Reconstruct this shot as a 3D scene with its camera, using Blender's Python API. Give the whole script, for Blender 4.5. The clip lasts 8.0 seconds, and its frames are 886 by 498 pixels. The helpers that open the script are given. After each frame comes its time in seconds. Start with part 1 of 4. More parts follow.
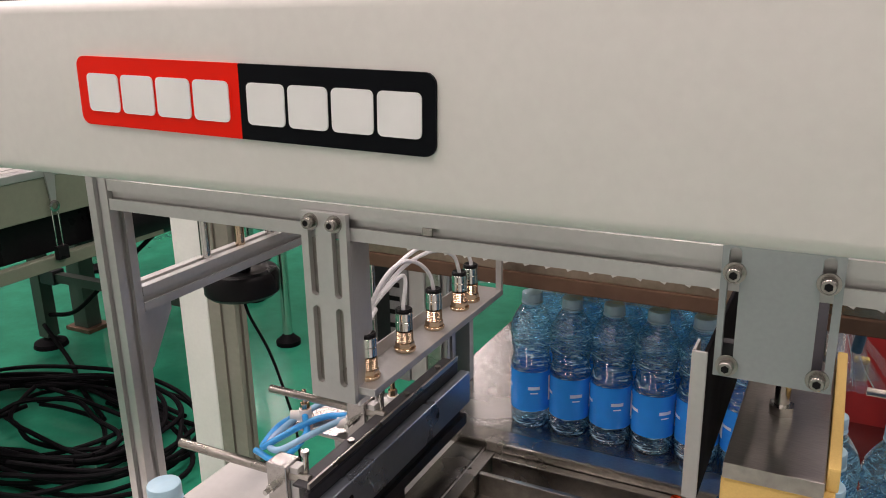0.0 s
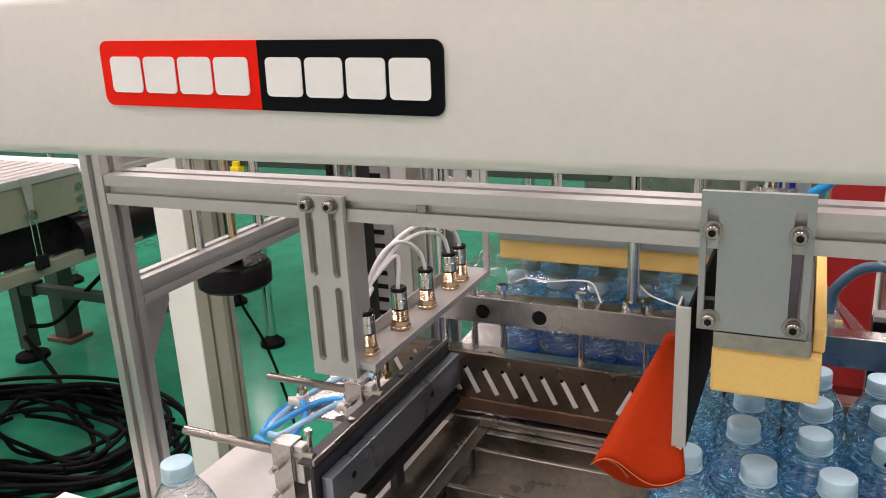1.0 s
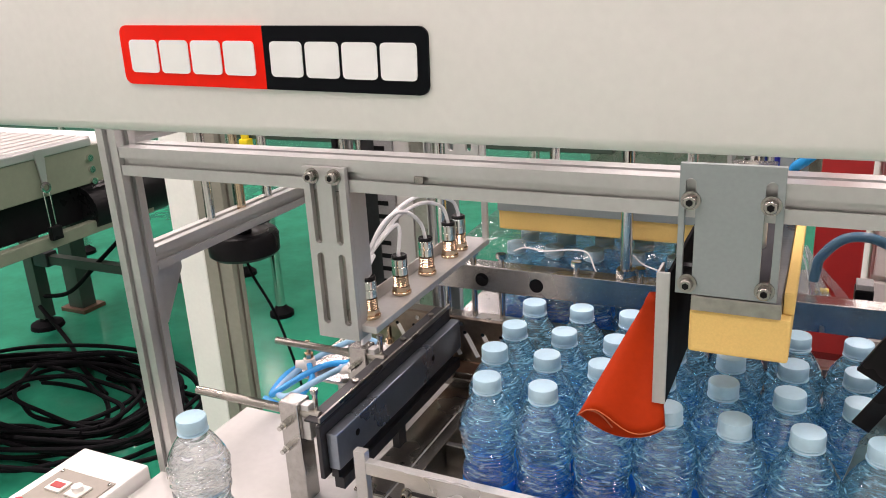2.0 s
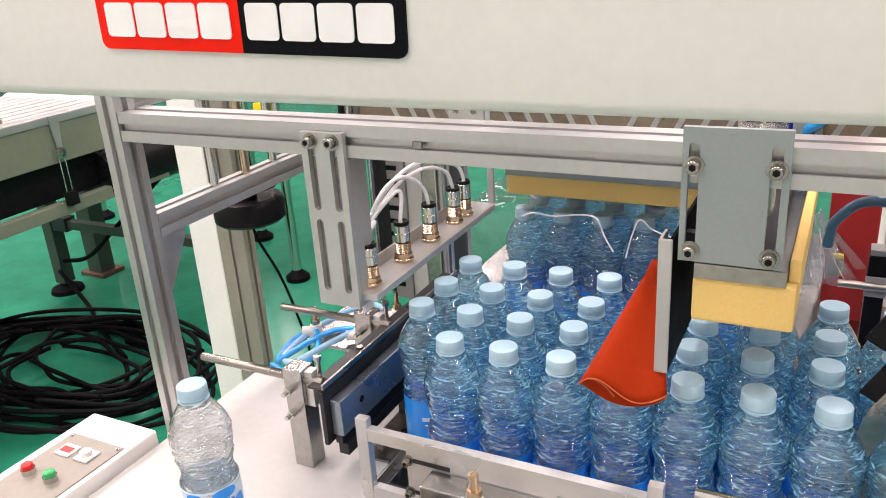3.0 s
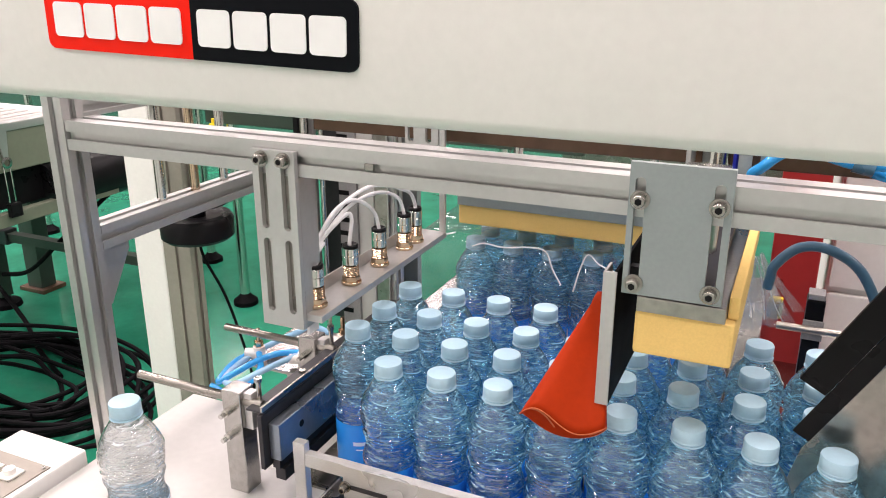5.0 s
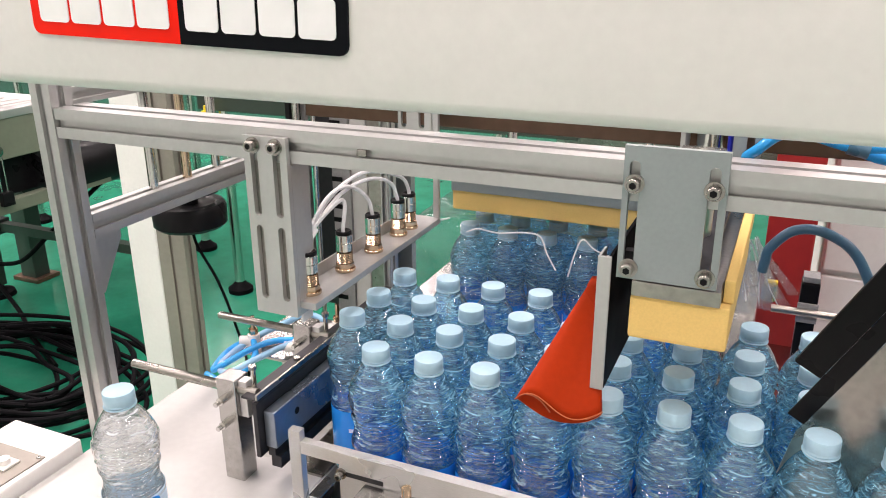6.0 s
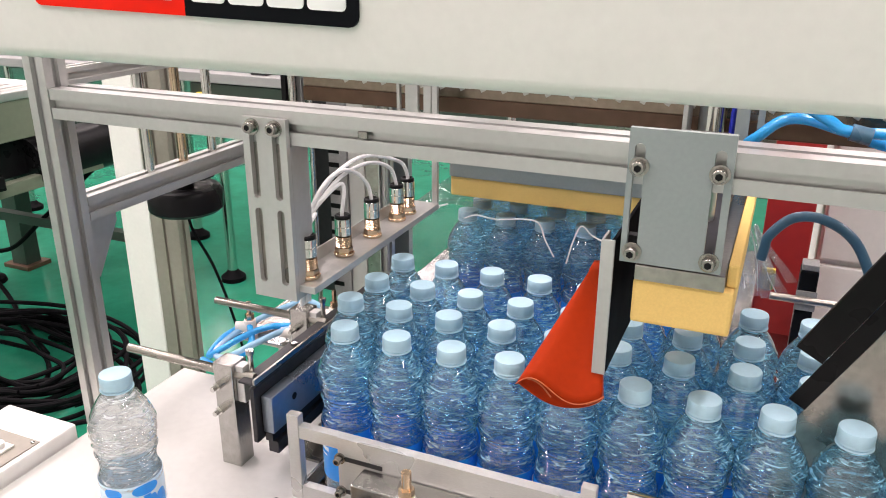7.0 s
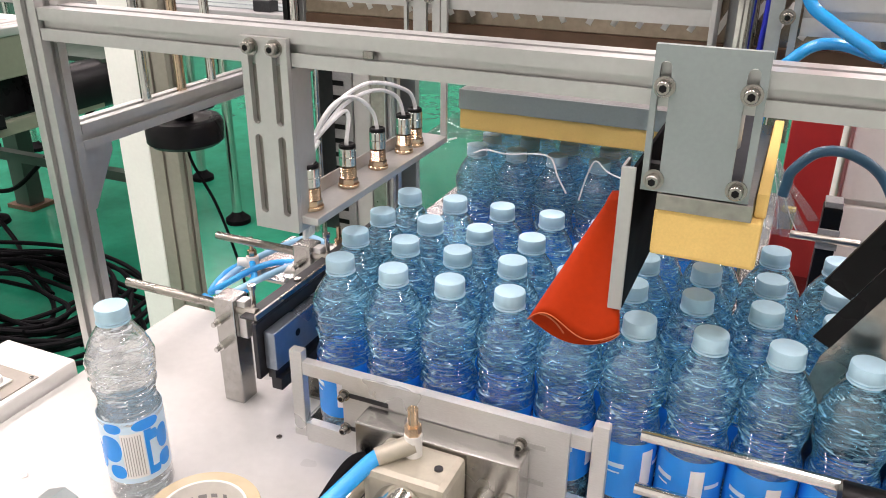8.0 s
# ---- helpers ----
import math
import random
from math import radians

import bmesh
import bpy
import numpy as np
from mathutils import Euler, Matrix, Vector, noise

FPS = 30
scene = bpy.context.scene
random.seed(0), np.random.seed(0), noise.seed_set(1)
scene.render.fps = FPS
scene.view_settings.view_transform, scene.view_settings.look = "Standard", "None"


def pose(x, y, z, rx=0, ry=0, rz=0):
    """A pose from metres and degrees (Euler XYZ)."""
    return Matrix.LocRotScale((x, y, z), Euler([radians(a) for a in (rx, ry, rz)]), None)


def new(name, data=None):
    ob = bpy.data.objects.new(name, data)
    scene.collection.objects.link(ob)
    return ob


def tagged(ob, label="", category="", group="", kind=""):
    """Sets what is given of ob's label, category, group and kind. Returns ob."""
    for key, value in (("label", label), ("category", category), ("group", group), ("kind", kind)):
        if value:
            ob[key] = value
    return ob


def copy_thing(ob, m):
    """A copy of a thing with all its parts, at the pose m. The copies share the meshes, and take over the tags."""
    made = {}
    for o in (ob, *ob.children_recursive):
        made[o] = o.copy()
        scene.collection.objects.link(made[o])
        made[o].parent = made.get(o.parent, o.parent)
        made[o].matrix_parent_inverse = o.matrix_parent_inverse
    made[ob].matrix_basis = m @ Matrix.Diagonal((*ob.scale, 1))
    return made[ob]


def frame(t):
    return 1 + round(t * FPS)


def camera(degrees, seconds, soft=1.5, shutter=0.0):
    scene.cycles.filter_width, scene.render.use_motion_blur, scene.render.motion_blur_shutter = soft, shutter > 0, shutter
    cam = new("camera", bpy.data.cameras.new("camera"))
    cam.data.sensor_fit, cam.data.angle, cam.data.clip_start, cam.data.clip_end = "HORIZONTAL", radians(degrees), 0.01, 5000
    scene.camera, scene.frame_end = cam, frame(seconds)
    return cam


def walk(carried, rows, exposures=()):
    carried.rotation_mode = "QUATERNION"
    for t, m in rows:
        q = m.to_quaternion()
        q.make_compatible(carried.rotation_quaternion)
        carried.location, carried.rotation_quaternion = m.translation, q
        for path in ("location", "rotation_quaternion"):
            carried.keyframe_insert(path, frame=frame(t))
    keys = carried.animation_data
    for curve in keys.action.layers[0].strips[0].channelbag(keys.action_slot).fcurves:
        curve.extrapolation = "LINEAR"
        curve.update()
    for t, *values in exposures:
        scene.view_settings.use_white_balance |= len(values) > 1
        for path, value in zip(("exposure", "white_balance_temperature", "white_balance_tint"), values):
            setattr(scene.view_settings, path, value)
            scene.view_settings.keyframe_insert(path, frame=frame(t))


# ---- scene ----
cam = camera(57.92, 8.0, 1.0)
PATH = [
    (0, pose(0.4317, -0.5784, 1.4948, 73.287, 1.074, 26.921)),
    (0.3, pose(0.4369, -0.5831, 1.4880, 72.061, 1.356, 26.545)),
    (0.5, pose(0.4329, -0.5888, 1.4880, 71.719, 2.156, 25.305)),
    (1, pose(0.4343, -0.6203, 1.4841, 73.183, 2.860, 24.618)),
    (1.5, pose(0.4520, -0.6493, 1.4928, 74.007, 2.883, 25.449)),
    (1.7, pose(0.4614, -0.6549, 1.4921, 72.951, 2.624, 25.238)),
    (2.8, pose(0.4657, -0.6402, 1.4945, 68.945, 3.286, 26.010)),
    (3, pose(0.4748, -0.6335, 1.4902, 68.723, 3.552, 26.547)),
    (3.5, pose(0.4714, -0.6260, 1.4876, 68.652, 3.311, 25.955)),
    (4, pose(0.4782, -0.6318, 1.4882, 68.899, 3.146, 25.658)),
    (4.5, pose(0.4790, -0.6337, 1.4852, 68.871, 1.741, 24.670)),
    (5, pose(0.4797, -0.6325, 1.4824, 70.998, -0.000, 24.289)),
    (5.2, pose(0.4833, -0.6259, 1.4825, 69.923, 0.296, 24.180)),
    (6.3, pose(0.4754, -0.6292, 1.4784, 70.026, 0.344, 23.290)),
    (6.5, pose(0.4728, -0.6286, 1.4762, 69.754, -0.489, 22.285)),
    (7, pose(0.4699, -0.6291, 1.4725, 69.342, -0.167, 23.362)),
    (7.5, pose(0.4604, -0.6147, 1.4522, 66.389, 0.242, 26.001)),
    (8, pose(0.4561, -0.6051, 1.4448, 65.557, -0.394, 23.893)),
]
walk(cam, PATH, exposures=[(0, -0.72, 7050, 30), (0.4, -0.66, 7050, 31), (0.9, -0.46, 7050, 30), (1.7, -0.32, 7000, 29), (3.0, -0.03, 6950, 29), (8.0, -0.03, 6850, 26)])

FLOOR = 0.05      # height of the green floor
DECK = 0.887      # height of the table and of the bottle deck
RAIL = 1.311      # middle of the front rail

# ---- world and lights ----
world = bpy.data.worlds.new("world")
scene.world = world
world.use_nodes = True
world.node_tree.nodes["Background"].inputs[0].default_value = (0.75, 0.85, 1.0, 1)
world.node_tree.nodes["Background"].inputs[1].default_value = 0.3


# ---- materials ----
def mat(name, color, rough=0.5, metal=0.0, grain=0.06, scale=60.0, bump=0.0, stain=0.08, stretch=None, coat=0.0, spec=0.5):
    m = bpy.data.materials.new(name)
    m.use_nodes = True
    nt = m.node_tree
    b = nt.nodes["Principled BSDF"]
    b.inputs["Metallic"].default_value = metal
    b.inputs["Coat Weight"].default_value = coat
    b.inputs["Specular IOR Level"].default_value = spec
    tc = nt.nodes.new("ShaderNodeTexCoord")
    mp = nt.nodes.new("ShaderNodeMapping")
    if stretch:
        mp.inputs["Scale"].default_value = stretch
    nt.links.new(tc.outputs["Object"], mp.inputs["Vector"])
    fine = nt.nodes.new("ShaderNodeTexNoise")
    fine.inputs["Scale"].default_value = scale
    fine.inputs["Detail"].default_value = 6
    nt.links.new(mp.outputs[0], fine.inputs["Vector"])
    big = nt.nodes.new("ShaderNodeTexNoise")
    big.inputs["Scale"].default_value = 7.0
    big.inputs["Detail"].default_value = 4
    nt.links.new(tc.outputs["Object"], big.inputs["Vector"])

    def mul(sock, lo, hi):
        r = nt.nodes.new("ShaderNodeMapRange")
        r.inputs["From Min"].default_value, r.inputs["From Max"].default_value = 0.3, 0.7
        r.inputs["To Min"].default_value, r.inputs["To Max"].default_value = lo, hi
        nt.links.new(sock, r.inputs["Value"])
        return r.outputs[0]
    a = mul(fine.outputs["Fac"], 1 - grain, 1 + grain)
    c = mul(big.outputs["Fac"], 1 - stain, 1 + stain * 0.6)
    p = nt.nodes.new("ShaderNodeMath")
    p.operation = "MULTIPLY"
    nt.links.new(a, p.inputs[0])
    nt.links.new(c, p.inputs[1])
    v = nt.nodes.new("ShaderNodeVectorMath")
    v.operation = "SCALE"
    v.inputs[0].default_value = color[:3]
    nt.links.new(p.outputs[0], v.inputs["Scale"])
    nt.links.new(v.outputs[0], b.inputs["Base Color"])
    nt.links.new(mul(big.outputs["Fac"], rough * 0.8, min(1, rough * 1.25)), b.inputs["Roughness"])
    if bump:
        bn = nt.nodes.new("ShaderNodeBump")
        bn.inputs["Strength"].default_value = bump
        bn.inputs["Distance"].default_value = 0.002
        nt.links.new(fine.outputs["Fac"], bn.inputs["Height"])
        nt.links.new(bn.outputs[0], b.inputs["Normal"])
    return m


def clear(name, tint, ior=1.33, share=0.5, gloss_rough=0.05, bump=0.0, scale=40.0, gloss=1.0, milk=None, milk_share=0.0, ripples=None, glints=None):
    """A clear, partly see-through material: a refracting part, a straight part, and gloss by Fresnel."""
    m = bpy.data.materials.new(name)
    m.use_nodes = True
    nt = m.node_tree
    nt.nodes.remove(nt.nodes["Principled BSDF"])
    out = nt.nodes["Material Output"]
    tr = nt.nodes.new("ShaderNodeBsdfTransparent")
    tr.inputs[0].default_value = (*tint, 1)
    rf = nt.nodes.new("ShaderNodeBsdfGlass")
    rf.inputs[0].default_value = (*tint, 1)
    rf.inputs["Roughness"].default_value = 0.0
    rf.inputs["IOR"].default_value = ior
    gl = nt.nodes.new("ShaderNodeBsdfGlossy")
    gl.inputs["Roughness"].default_value = gloss_rough
    fr = nt.nodes.new("ShaderNodeLayerWeight")
    fr.inputs["Blend"].default_value = 0.5
    pw = nt.nodes.new("ShaderNodeMath")
    pw.operation = "POWER"
    pw.inputs[1].default_value = 3.6
    ma = nt.nodes.new("ShaderNodeMath")
    ma.operation = "MULTIPLY_ADD"
    ma.use_clamp = True
    ma.inputs[1].default_value, ma.inputs[2].default_value = 0.70 * gloss, 0.045 * gloss
    nt.links.new(fr.outputs["Facing"], pw.inputs[0])
    nt.links.new(pw.outputs[0], ma.inputs[0])
    m1 = nt.nodes.new("ShaderNodeMixShader")
    m1.inputs[0].default_value = share
    m2 = nt.nodes.new("ShaderNodeMixShader")
    nt.links.new(tr.outputs[0], m1.inputs[1])
    nt.links.new(rf.outputs[0], m1.inputs[2])
    nt.links.new(ma.outputs[0], m2.inputs[0])
    through_part = m1.outputs[0]
    if milk:
        tl = nt.nodes.new("ShaderNodeBsdfTranslucent")
        tl.inputs[0].default_value = (*milk, 1)
        df = nt.nodes.new("ShaderNodeBsdfDiffuse")
        df.inputs[0].default_value = (*milk, 1)
        m4 = nt.nodes.new("ShaderNodeMixShader")
        nt.links.new(tl.outputs[0], m4.inputs[1])
        nt.links.new(df.outputs[0], m4.inputs[2])
        m3 = nt.nodes.new("ShaderNodeMixShader")
        m3.inputs[0].default_value = milk_share
        nt.links.new(m1.outputs[0], m3.inputs[1])
        nt.links.new(m4.outputs[0], m3.inputs[2])
        if glints:
            # pale level streaks paint in the glints of the rippled plastic
            oc = nt.nodes.new("ShaderNodeTexCoord")
            cm = nt.nodes.new("ShaderNodeMapping")
            cm.inputs["Scale"].default_value = glints
            ns = nt.nodes.new("ShaderNodeTexNoise")
            ns.inputs["Scale"].default_value = 1.0
            ns.inputs["Detail"].default_value = 3
            ns.inputs["Distortion"].default_value = 1.0
            mr = nt.nodes.new("ShaderNodeMapRange")
            mr.inputs["From Min"].default_value, mr.inputs["From Max"].default_value = 0.54, 0.68
            mr.inputs["To Min"].default_value, mr.inputs["To Max"].default_value = milk_share * 0.25, milk_share * 4.5
            nt.links.new(oc.outputs["Object"], cm.inputs["Vector"])
            nt.links.new(cm.outputs[0], ns.inputs["Vector"])
            nt.links.new(ns.outputs["Fac"], mr.inputs["Value"])
            nt.links.new(mr.outputs[0], m3.inputs[0])
        through_part = m3.outputs[0]
    nt.links.new(through_part, m2.inputs[1])
    nt.links.new(gl.outputs[0], m2.inputs[2])
    nt.links.new(m2.outputs[0], out.inputs[0])
    if bump:
        tc = nt.nodes.new("ShaderNodeTexCoord")
        n = nt.nodes.new("ShaderNodeTexNoise")
        n.inputs["Scale"].default_value = scale
        n.inputs["Detail"].default_value = 3
        n.inputs["Distortion"].default_value = 1.2
        bn = nt.nodes.new("ShaderNodeBump")
        bn.inputs["Strength"].default_value = bump
        bn.inputs["Distance"].default_value = 0.004
        if ripples:
            # uneven, mostly level ripples of thin blown plastic
            mp = nt.nodes.new("ShaderNodeMapping")
            mp.inputs["Scale"].default_value = ripples
            nt.links.new(tc.outputs["Object"], mp.inputs["Vector"])
            nt.links.new(mp.outputs[0], n.inputs["Vector"])
            n.inputs["Detail"].default_value = 0.5
            n.inputs["Distortion"].default_value = 0.6
        else:
            nt.links.new(tc.outputs["Object"], n.inputs["Vector"])
        nt.links.new(n.outputs["Fac"], bn.inputs["Height"])
        for s in (rf, gl, fr):
            nt.links.new(bn.outputs[0], s.inputs["Normal"])
    return m


def glow(name, color, power):
    m = bpy.data.materials.new(name)
    m.use_nodes = True
    b = m.node_tree.nodes["Principled BSDF"]
    b.inputs["Base Color"].default_value = (*color, 1)
    b.inputs["Emission Color"].default_value = (*color, 1)
    b.inputs["Emission Strength"].default_value = power
    return m


PAINT = mat("off_white_paint", (0.70, 0.69, 0.66), 0.38, 0, 0.02, 180, 0.04, 0.03)
WHITE = mat("white_paint", (0.84, 0.83, 0.80), 0.35, 0, 0.02, 120, 0.03, 0.05)
TABLE = mat("table_paint", (0.54, 0.535, 0.515), 0.3, 0, 0.03, 90, 0.03, 0.07)
ALU = mat("anodised_aluminium", (0.51, 0.515, 0.505), 0.36, 0.70, 0.03, 160, 0.0, 0.09)
ALUX = mat("milled_aluminium", (0.64, 0.64, 0.63), 0.32, 0.6, 0.05, 220, 0.01, 0.10, (1, 1, 8))
STEEL = mat("brushed_steel", (0.46, 0.45, 0.435), 0.24, 1.0, 0.10, 140, 0.04, 0.16, (1, 12, 1))
STEELX = mat("stained_and_shade_steel", (0.37, 0.35, 0.32), 0.27, 1.0, 0.12, 120, 0.05, 0.30, (1, 10, 1))
CHROME = mat("bright_steel", (0.66, 0.65, 0.62), 0.13, 1.0, 0.05, 200, 0.02, 0.10)
DARK = mat("dark_steel", (0.05, 0.05, 0.055), 0.38, 0.7, 0.10, 100, 0.05, 0.15)
GREYPLATE = mat("grey_coated_plate", (0.28, 0.325, 0.325), 0.42, 0.35, 0.03, 260, 0.03, 0.06)
BLACK = mat("black_plastic", (0.008, 0.008, 0.009), 0.30, 0, 0.1, 80, 0.05, 0.15, None, 0, 0.12)
RUBBERSHADE = mat("black_rubber_and_shade", (0.004, 0.004, 0.005), 0.6, 0, 0.15, 50, 0.06, 0.2, None, 0, 0.06)
BRASS = mat("nickel_brass", (0.62, 0.47, 0.33), 0.2, 1.0, 0.08, 150, 0.03, 0.15)
FOAM = mat("yellow_foam", (0.78, 0.54, 0.19), 0.9, 0, 0.04, 600, 0.15, 0.06, None, 0, 0.2)
GREYFOAM = mat("grey_felt", (0.30, 0.30, 0.30), 0.85, 0, 0.08, 300, 0.25, 0.08)
ORANGE = mat("orange_silicone", (0.37, 0.027, 0.0012), 0.5, 0, 0.05, 160, 0.08, 0.10, None, 0, 0.12)
EDGE = mat("orange_edge_highlight", (0.60, 0.15, 0.05), 0.5, 0, 0.05, 160, 0.05, 0.08)
BROWNSTEEL = mat("brown_grey_steel", (0.30, 0.235, 0.185), 0.28, 1.0, 0.12, 120, 0.05, 0.30, (1, 10, 1))
DEEPBLUE = mat("deep_blue_cable", (0.01, 0.02, 0.38), 0.3, 0, 0.05, 60, 0, 0.08)
BROWN = mat("heat_stained_strip", (0.15, 0.085, 0.055), 0.40, 0.5, 0.12, 60, 0.05, 0.22)
SLOTWHITE = mat("pale_slot_lining", (0.66, 0.65, 0.62), 0.5, 0, 0.05, 90, 0.02, 0.06)
RED = mat("red_print", (0.92, 0.012, 0.0), 0.4, 0, 0.02, 90, 0, 0.03, None, 0, 0.15)
REDMETAL = mat("red_paint", (0.42, 0.022, 0.02), 0.4, 0, 0.05, 60, 0.03, 0.10)
BLACKPRINT = mat("black_print", (0.004, 0.005, 0.007), 0.4, 0, 0.02, 90, 0, 0.03, None, 0, 0.06)
WHITEPRINT = mat("white_print", (0.85, 0.85, 0.85), 0.4, 0, 0.02, 90, 0, 0.02)
FLOORM = mat("green_epoxy_floor", (0.007, 0.235, 0.138), 0.16, 0, 0.05, 30, 0.02, 0.16)
BOUNCEWALL = mat("bounce_wall_paint", (0.72, 0.71, 0.69), 0.6, 0, 0.03, 40, 0.02, 0.05)
WALLM = mat("wall_paint", (0.17, 0.17, 0.17), 0.7, 0, 0.03, 40, 0.02, 0.05)
CAPM = mat("pale_blue_cap", (0.43, 0.67, 0.80), 0.33, 0, 0.03, 200, 0.03, 0.05)
TUBEW = mat("white_tube", (0.72, 0.73, 0.74), 0.3, 0, 0.03, 90, 0, 0.06)
TUBEB = mat("blue_tube", (0.002, 0.36, 0.84), 0.22, 0, 0.04, 60, 0, 0.10, None, 0.4)
TUBEL = mat("pale_blue_tube", (0.30, 0.58, 0.82), 0.2, 0, 0.04, 60, 0, 0.10, None, 0.4)
TUBED = mat("dark_blue_tube", (0.05, 0.14, 0.22), 0.3, 0, 0.05, 60, 0, 0.10)
MACHINE = mat("grey_green_paint", (0.155, 0.178, 0.130), 0.42, 0, 0.04, 60, 0.03, 0.10)
MACHINED = mat("dark_green_paint", (0.032, 0.050, 0.038), 0.45, 0, 0.05, 60, 0.03, 0.12)
BOLTM = mat("bolt_steel", (0.34, 0.325, 0.30), 0.24, 1.0, 0.08, 200, 0.02, 0.12)
LABELM = mat("blue_label", (0.002, 0.30, 0.90), 0.25, 0, 0.03, 60, 0.02, 0.06)
LABELPALE = mat("pale_blue_print", (0.58, 0.78, 0.92), 0.3, 0, 0.03, 60, 0.0, 0.05)
PALEPLATE = mat("plate_with_reflected_blue", (0.31, 0.36, 0.42), 0.28, 0.85, 0.04, 120, 0.03, 0.07)
TAPEM = mat("buff_tape", (0.55, 0.46, 0.30), 0.22, 0, 0.05, 60, 0.02, 0.08)
SLATM = mat("worn_slat", (0.40, 0.39, 0.37), 0.7, 0.1, 0.06, 60, 0.05, 0.14)
CARD = mat("printed_card", (0.82, 0.80, 0.74), 0.6, 0, 0.05, 90, 0.05, 0.06)
TAUPE = mat("taupe_metal_and_shade", (0.30, 0.275, 0.235), 0.45, 0.2, 0.05, 90, 0.02, 0.12)
CREAM = mat("cream_cast_metal", (0.46, 0.43, 0.35), 0.36, 0.25, 0.06, 120, 0.06, 0.12)
GREENB = mat("green_button", (0.02, 0.42, 0.14), 0.3, 0, 0.02, 60, 0, 0.03)
REDB = mat("red_button", (0.70, 0.02, 0.015), 0.3, 0, 0.02, 60, 0, 0.03)
YELLOW = mat("yellow_plastic", (0.85, 0.62, 0.02), 0.35, 0, 0.03, 60, 0, 0.04)
BOTTLE = clear("clear_blue_bottle", (0.64, 0.90, 1.0), 1.33, 0.34, 0.05, 0.20, 1.0, 2.4, (0.36, 0.80, 1.0), 0.22, (24, 24, 95), (60, 60, 330))
CLEARBOTTLE = clear("clear_bottle", (0.97, 0.99, 0.995), 1.33, 0.4, 0.05, 0.22, 1.0, 2.4, (0.92, 0.97, 1.0), 0.24, (24, 24, 90), (50, 50, 280))
FILM = clear("clear_film", (0.94, 0.955, 0.965), 1.02, 0.1, 0.10, 1.0, 22.0, 1.5, (0.80, 0.90, 1.0), 0.06)
SCRAP = clear("crumpled_film", (0.93, 0.95, 0.96), 1.02, 0.1, 0.12, 1.0, 60.0, 2.4, (0.85, 0.88, 0.9), 0.22)
# near-white colour stands in for the glint on folds of clear film
FOLDGLINT = mat("film_fold_glint", (0.86, 0.88, 0.90), 0.18, 0, 0.02, 80, 0, 0.04, None, 0.6)
TUBE = glow("tube_light", (1.0, 0.97, 0.92), 5.0)


# ---- mesh helpers ----
def link(name, bm, material, parent=None, label="", smooth=False):
    me = bpy.data.meshes.new(name)
    bmesh.ops.recalc_face_normals(bm, faces=bm.faces[:])
    bm.to_mesh(me)
    bm.free()
    me.materials.append(material)
    if smooth:
        me.shade_smooth()
        me.set_sharp_from_angle(angle=radians(38))
    ob = new(name, me)
    if parent:
        ob.parent = parent
    if label:
        ob["label"] = label
    return ob


def part(name, bm, material, parent, label="", smooth=False):
    return link(name, bm, material, parent, label, smooth)


def thing(name, label, category, at=(0, 0, 0), group="", kind=""):
    e = new(name)
    e.location = at
    return tagged(e, label, category, group, kind)


def add_box(bm, x0, x1, y0, y1, z0, z1, bevel=0.0, turn=None):
    g = bmesh.ops.create_cube(bm, size=1)
    vs = g["verts"]
    m = Matrix.Translation(((x0 + x1) / 2, (y0 + y1) / 2, (z0 + z1) / 2)) @ (turn or Matrix()) @ Matrix.Diagonal((abs(x1 - x0), abs(y1 - y0), abs(z1 - z0), 1))
    bmesh.ops.transform(bm, matrix=m, verts=vs)
    if bevel:
        es = list({e for v in vs for e in v.link_edges})
        bmesh.ops.bevel(bm, geom=es, offset=bevel, segments=2, profile=0.6, affect="EDGES")
    return bm


def box(x0, x1, y0, y1, z0, z1, bevel=0.0, turn=None):
    return add_box(bmesh.new(), x0, x1, y0, y1, z0, z1, bevel, turn)


def add_cyl(bm, a, b, r0, r1=None, seg=20, caps=True):
    a, b = Vector(a), Vector(b)
    d = b - a
    m = Matrix.Translation((a + b) / 2) @ d.to_track_quat("Z", "Y").to_matrix().to_4x4()
    bmesh.ops.create_cone(bm, cap_ends=caps, segments=seg, radius1=r0, radius2=r0 if r1 is None else r1, depth=d.length, matrix=m)
    return bm


def cyl(a, b, r0, r1=None, seg=20):
    return add_cyl(bmesh.new(), a, b, r0, r1, seg)


def lathe(profile, seg=28, at=(0, 0, 0), wobble=None, close=True):
    bm = bmesh.new()
    rings = []
    for r, z in profile:
        ring = []
        for i in range(seg):
            a = 2 * math.pi * i / seg
            rr = r * (wobble(a, z) if wobble else 1)
            ring.append(bm.verts.new((at[0] + rr * math.cos(a), at[1] + rr * math.sin(a), at[2] + z)))
        rings.append(ring)
    for p, q in zip(rings, rings[1:]):
        for i in range(seg):
            j = (i + 1) % seg
            bm.faces.new((p[i], p[j], q[j], q[i]))
    if close:
        bm.faces.new(rings[0][::-1])
        bm.faces.new(rings[-1])
    return bm


def extrude_outline(points, depth):
    """An outline in x, z swept from y = 0 to y = depth."""
    bm = bmesh.new()
    a = [bm.verts.new((x, 0, z)) for x, z in points]
    b = [bm.verts.new((x, depth, z)) for x, z in points]
    bm.faces.new(a)
    bm.faces.new(b[::-1])
    n = len(points)
    for i in range(n):
        j = (i + 1) % n
        bm.faces.new((a[j], a[i], b[i], b[j]))
    return bm


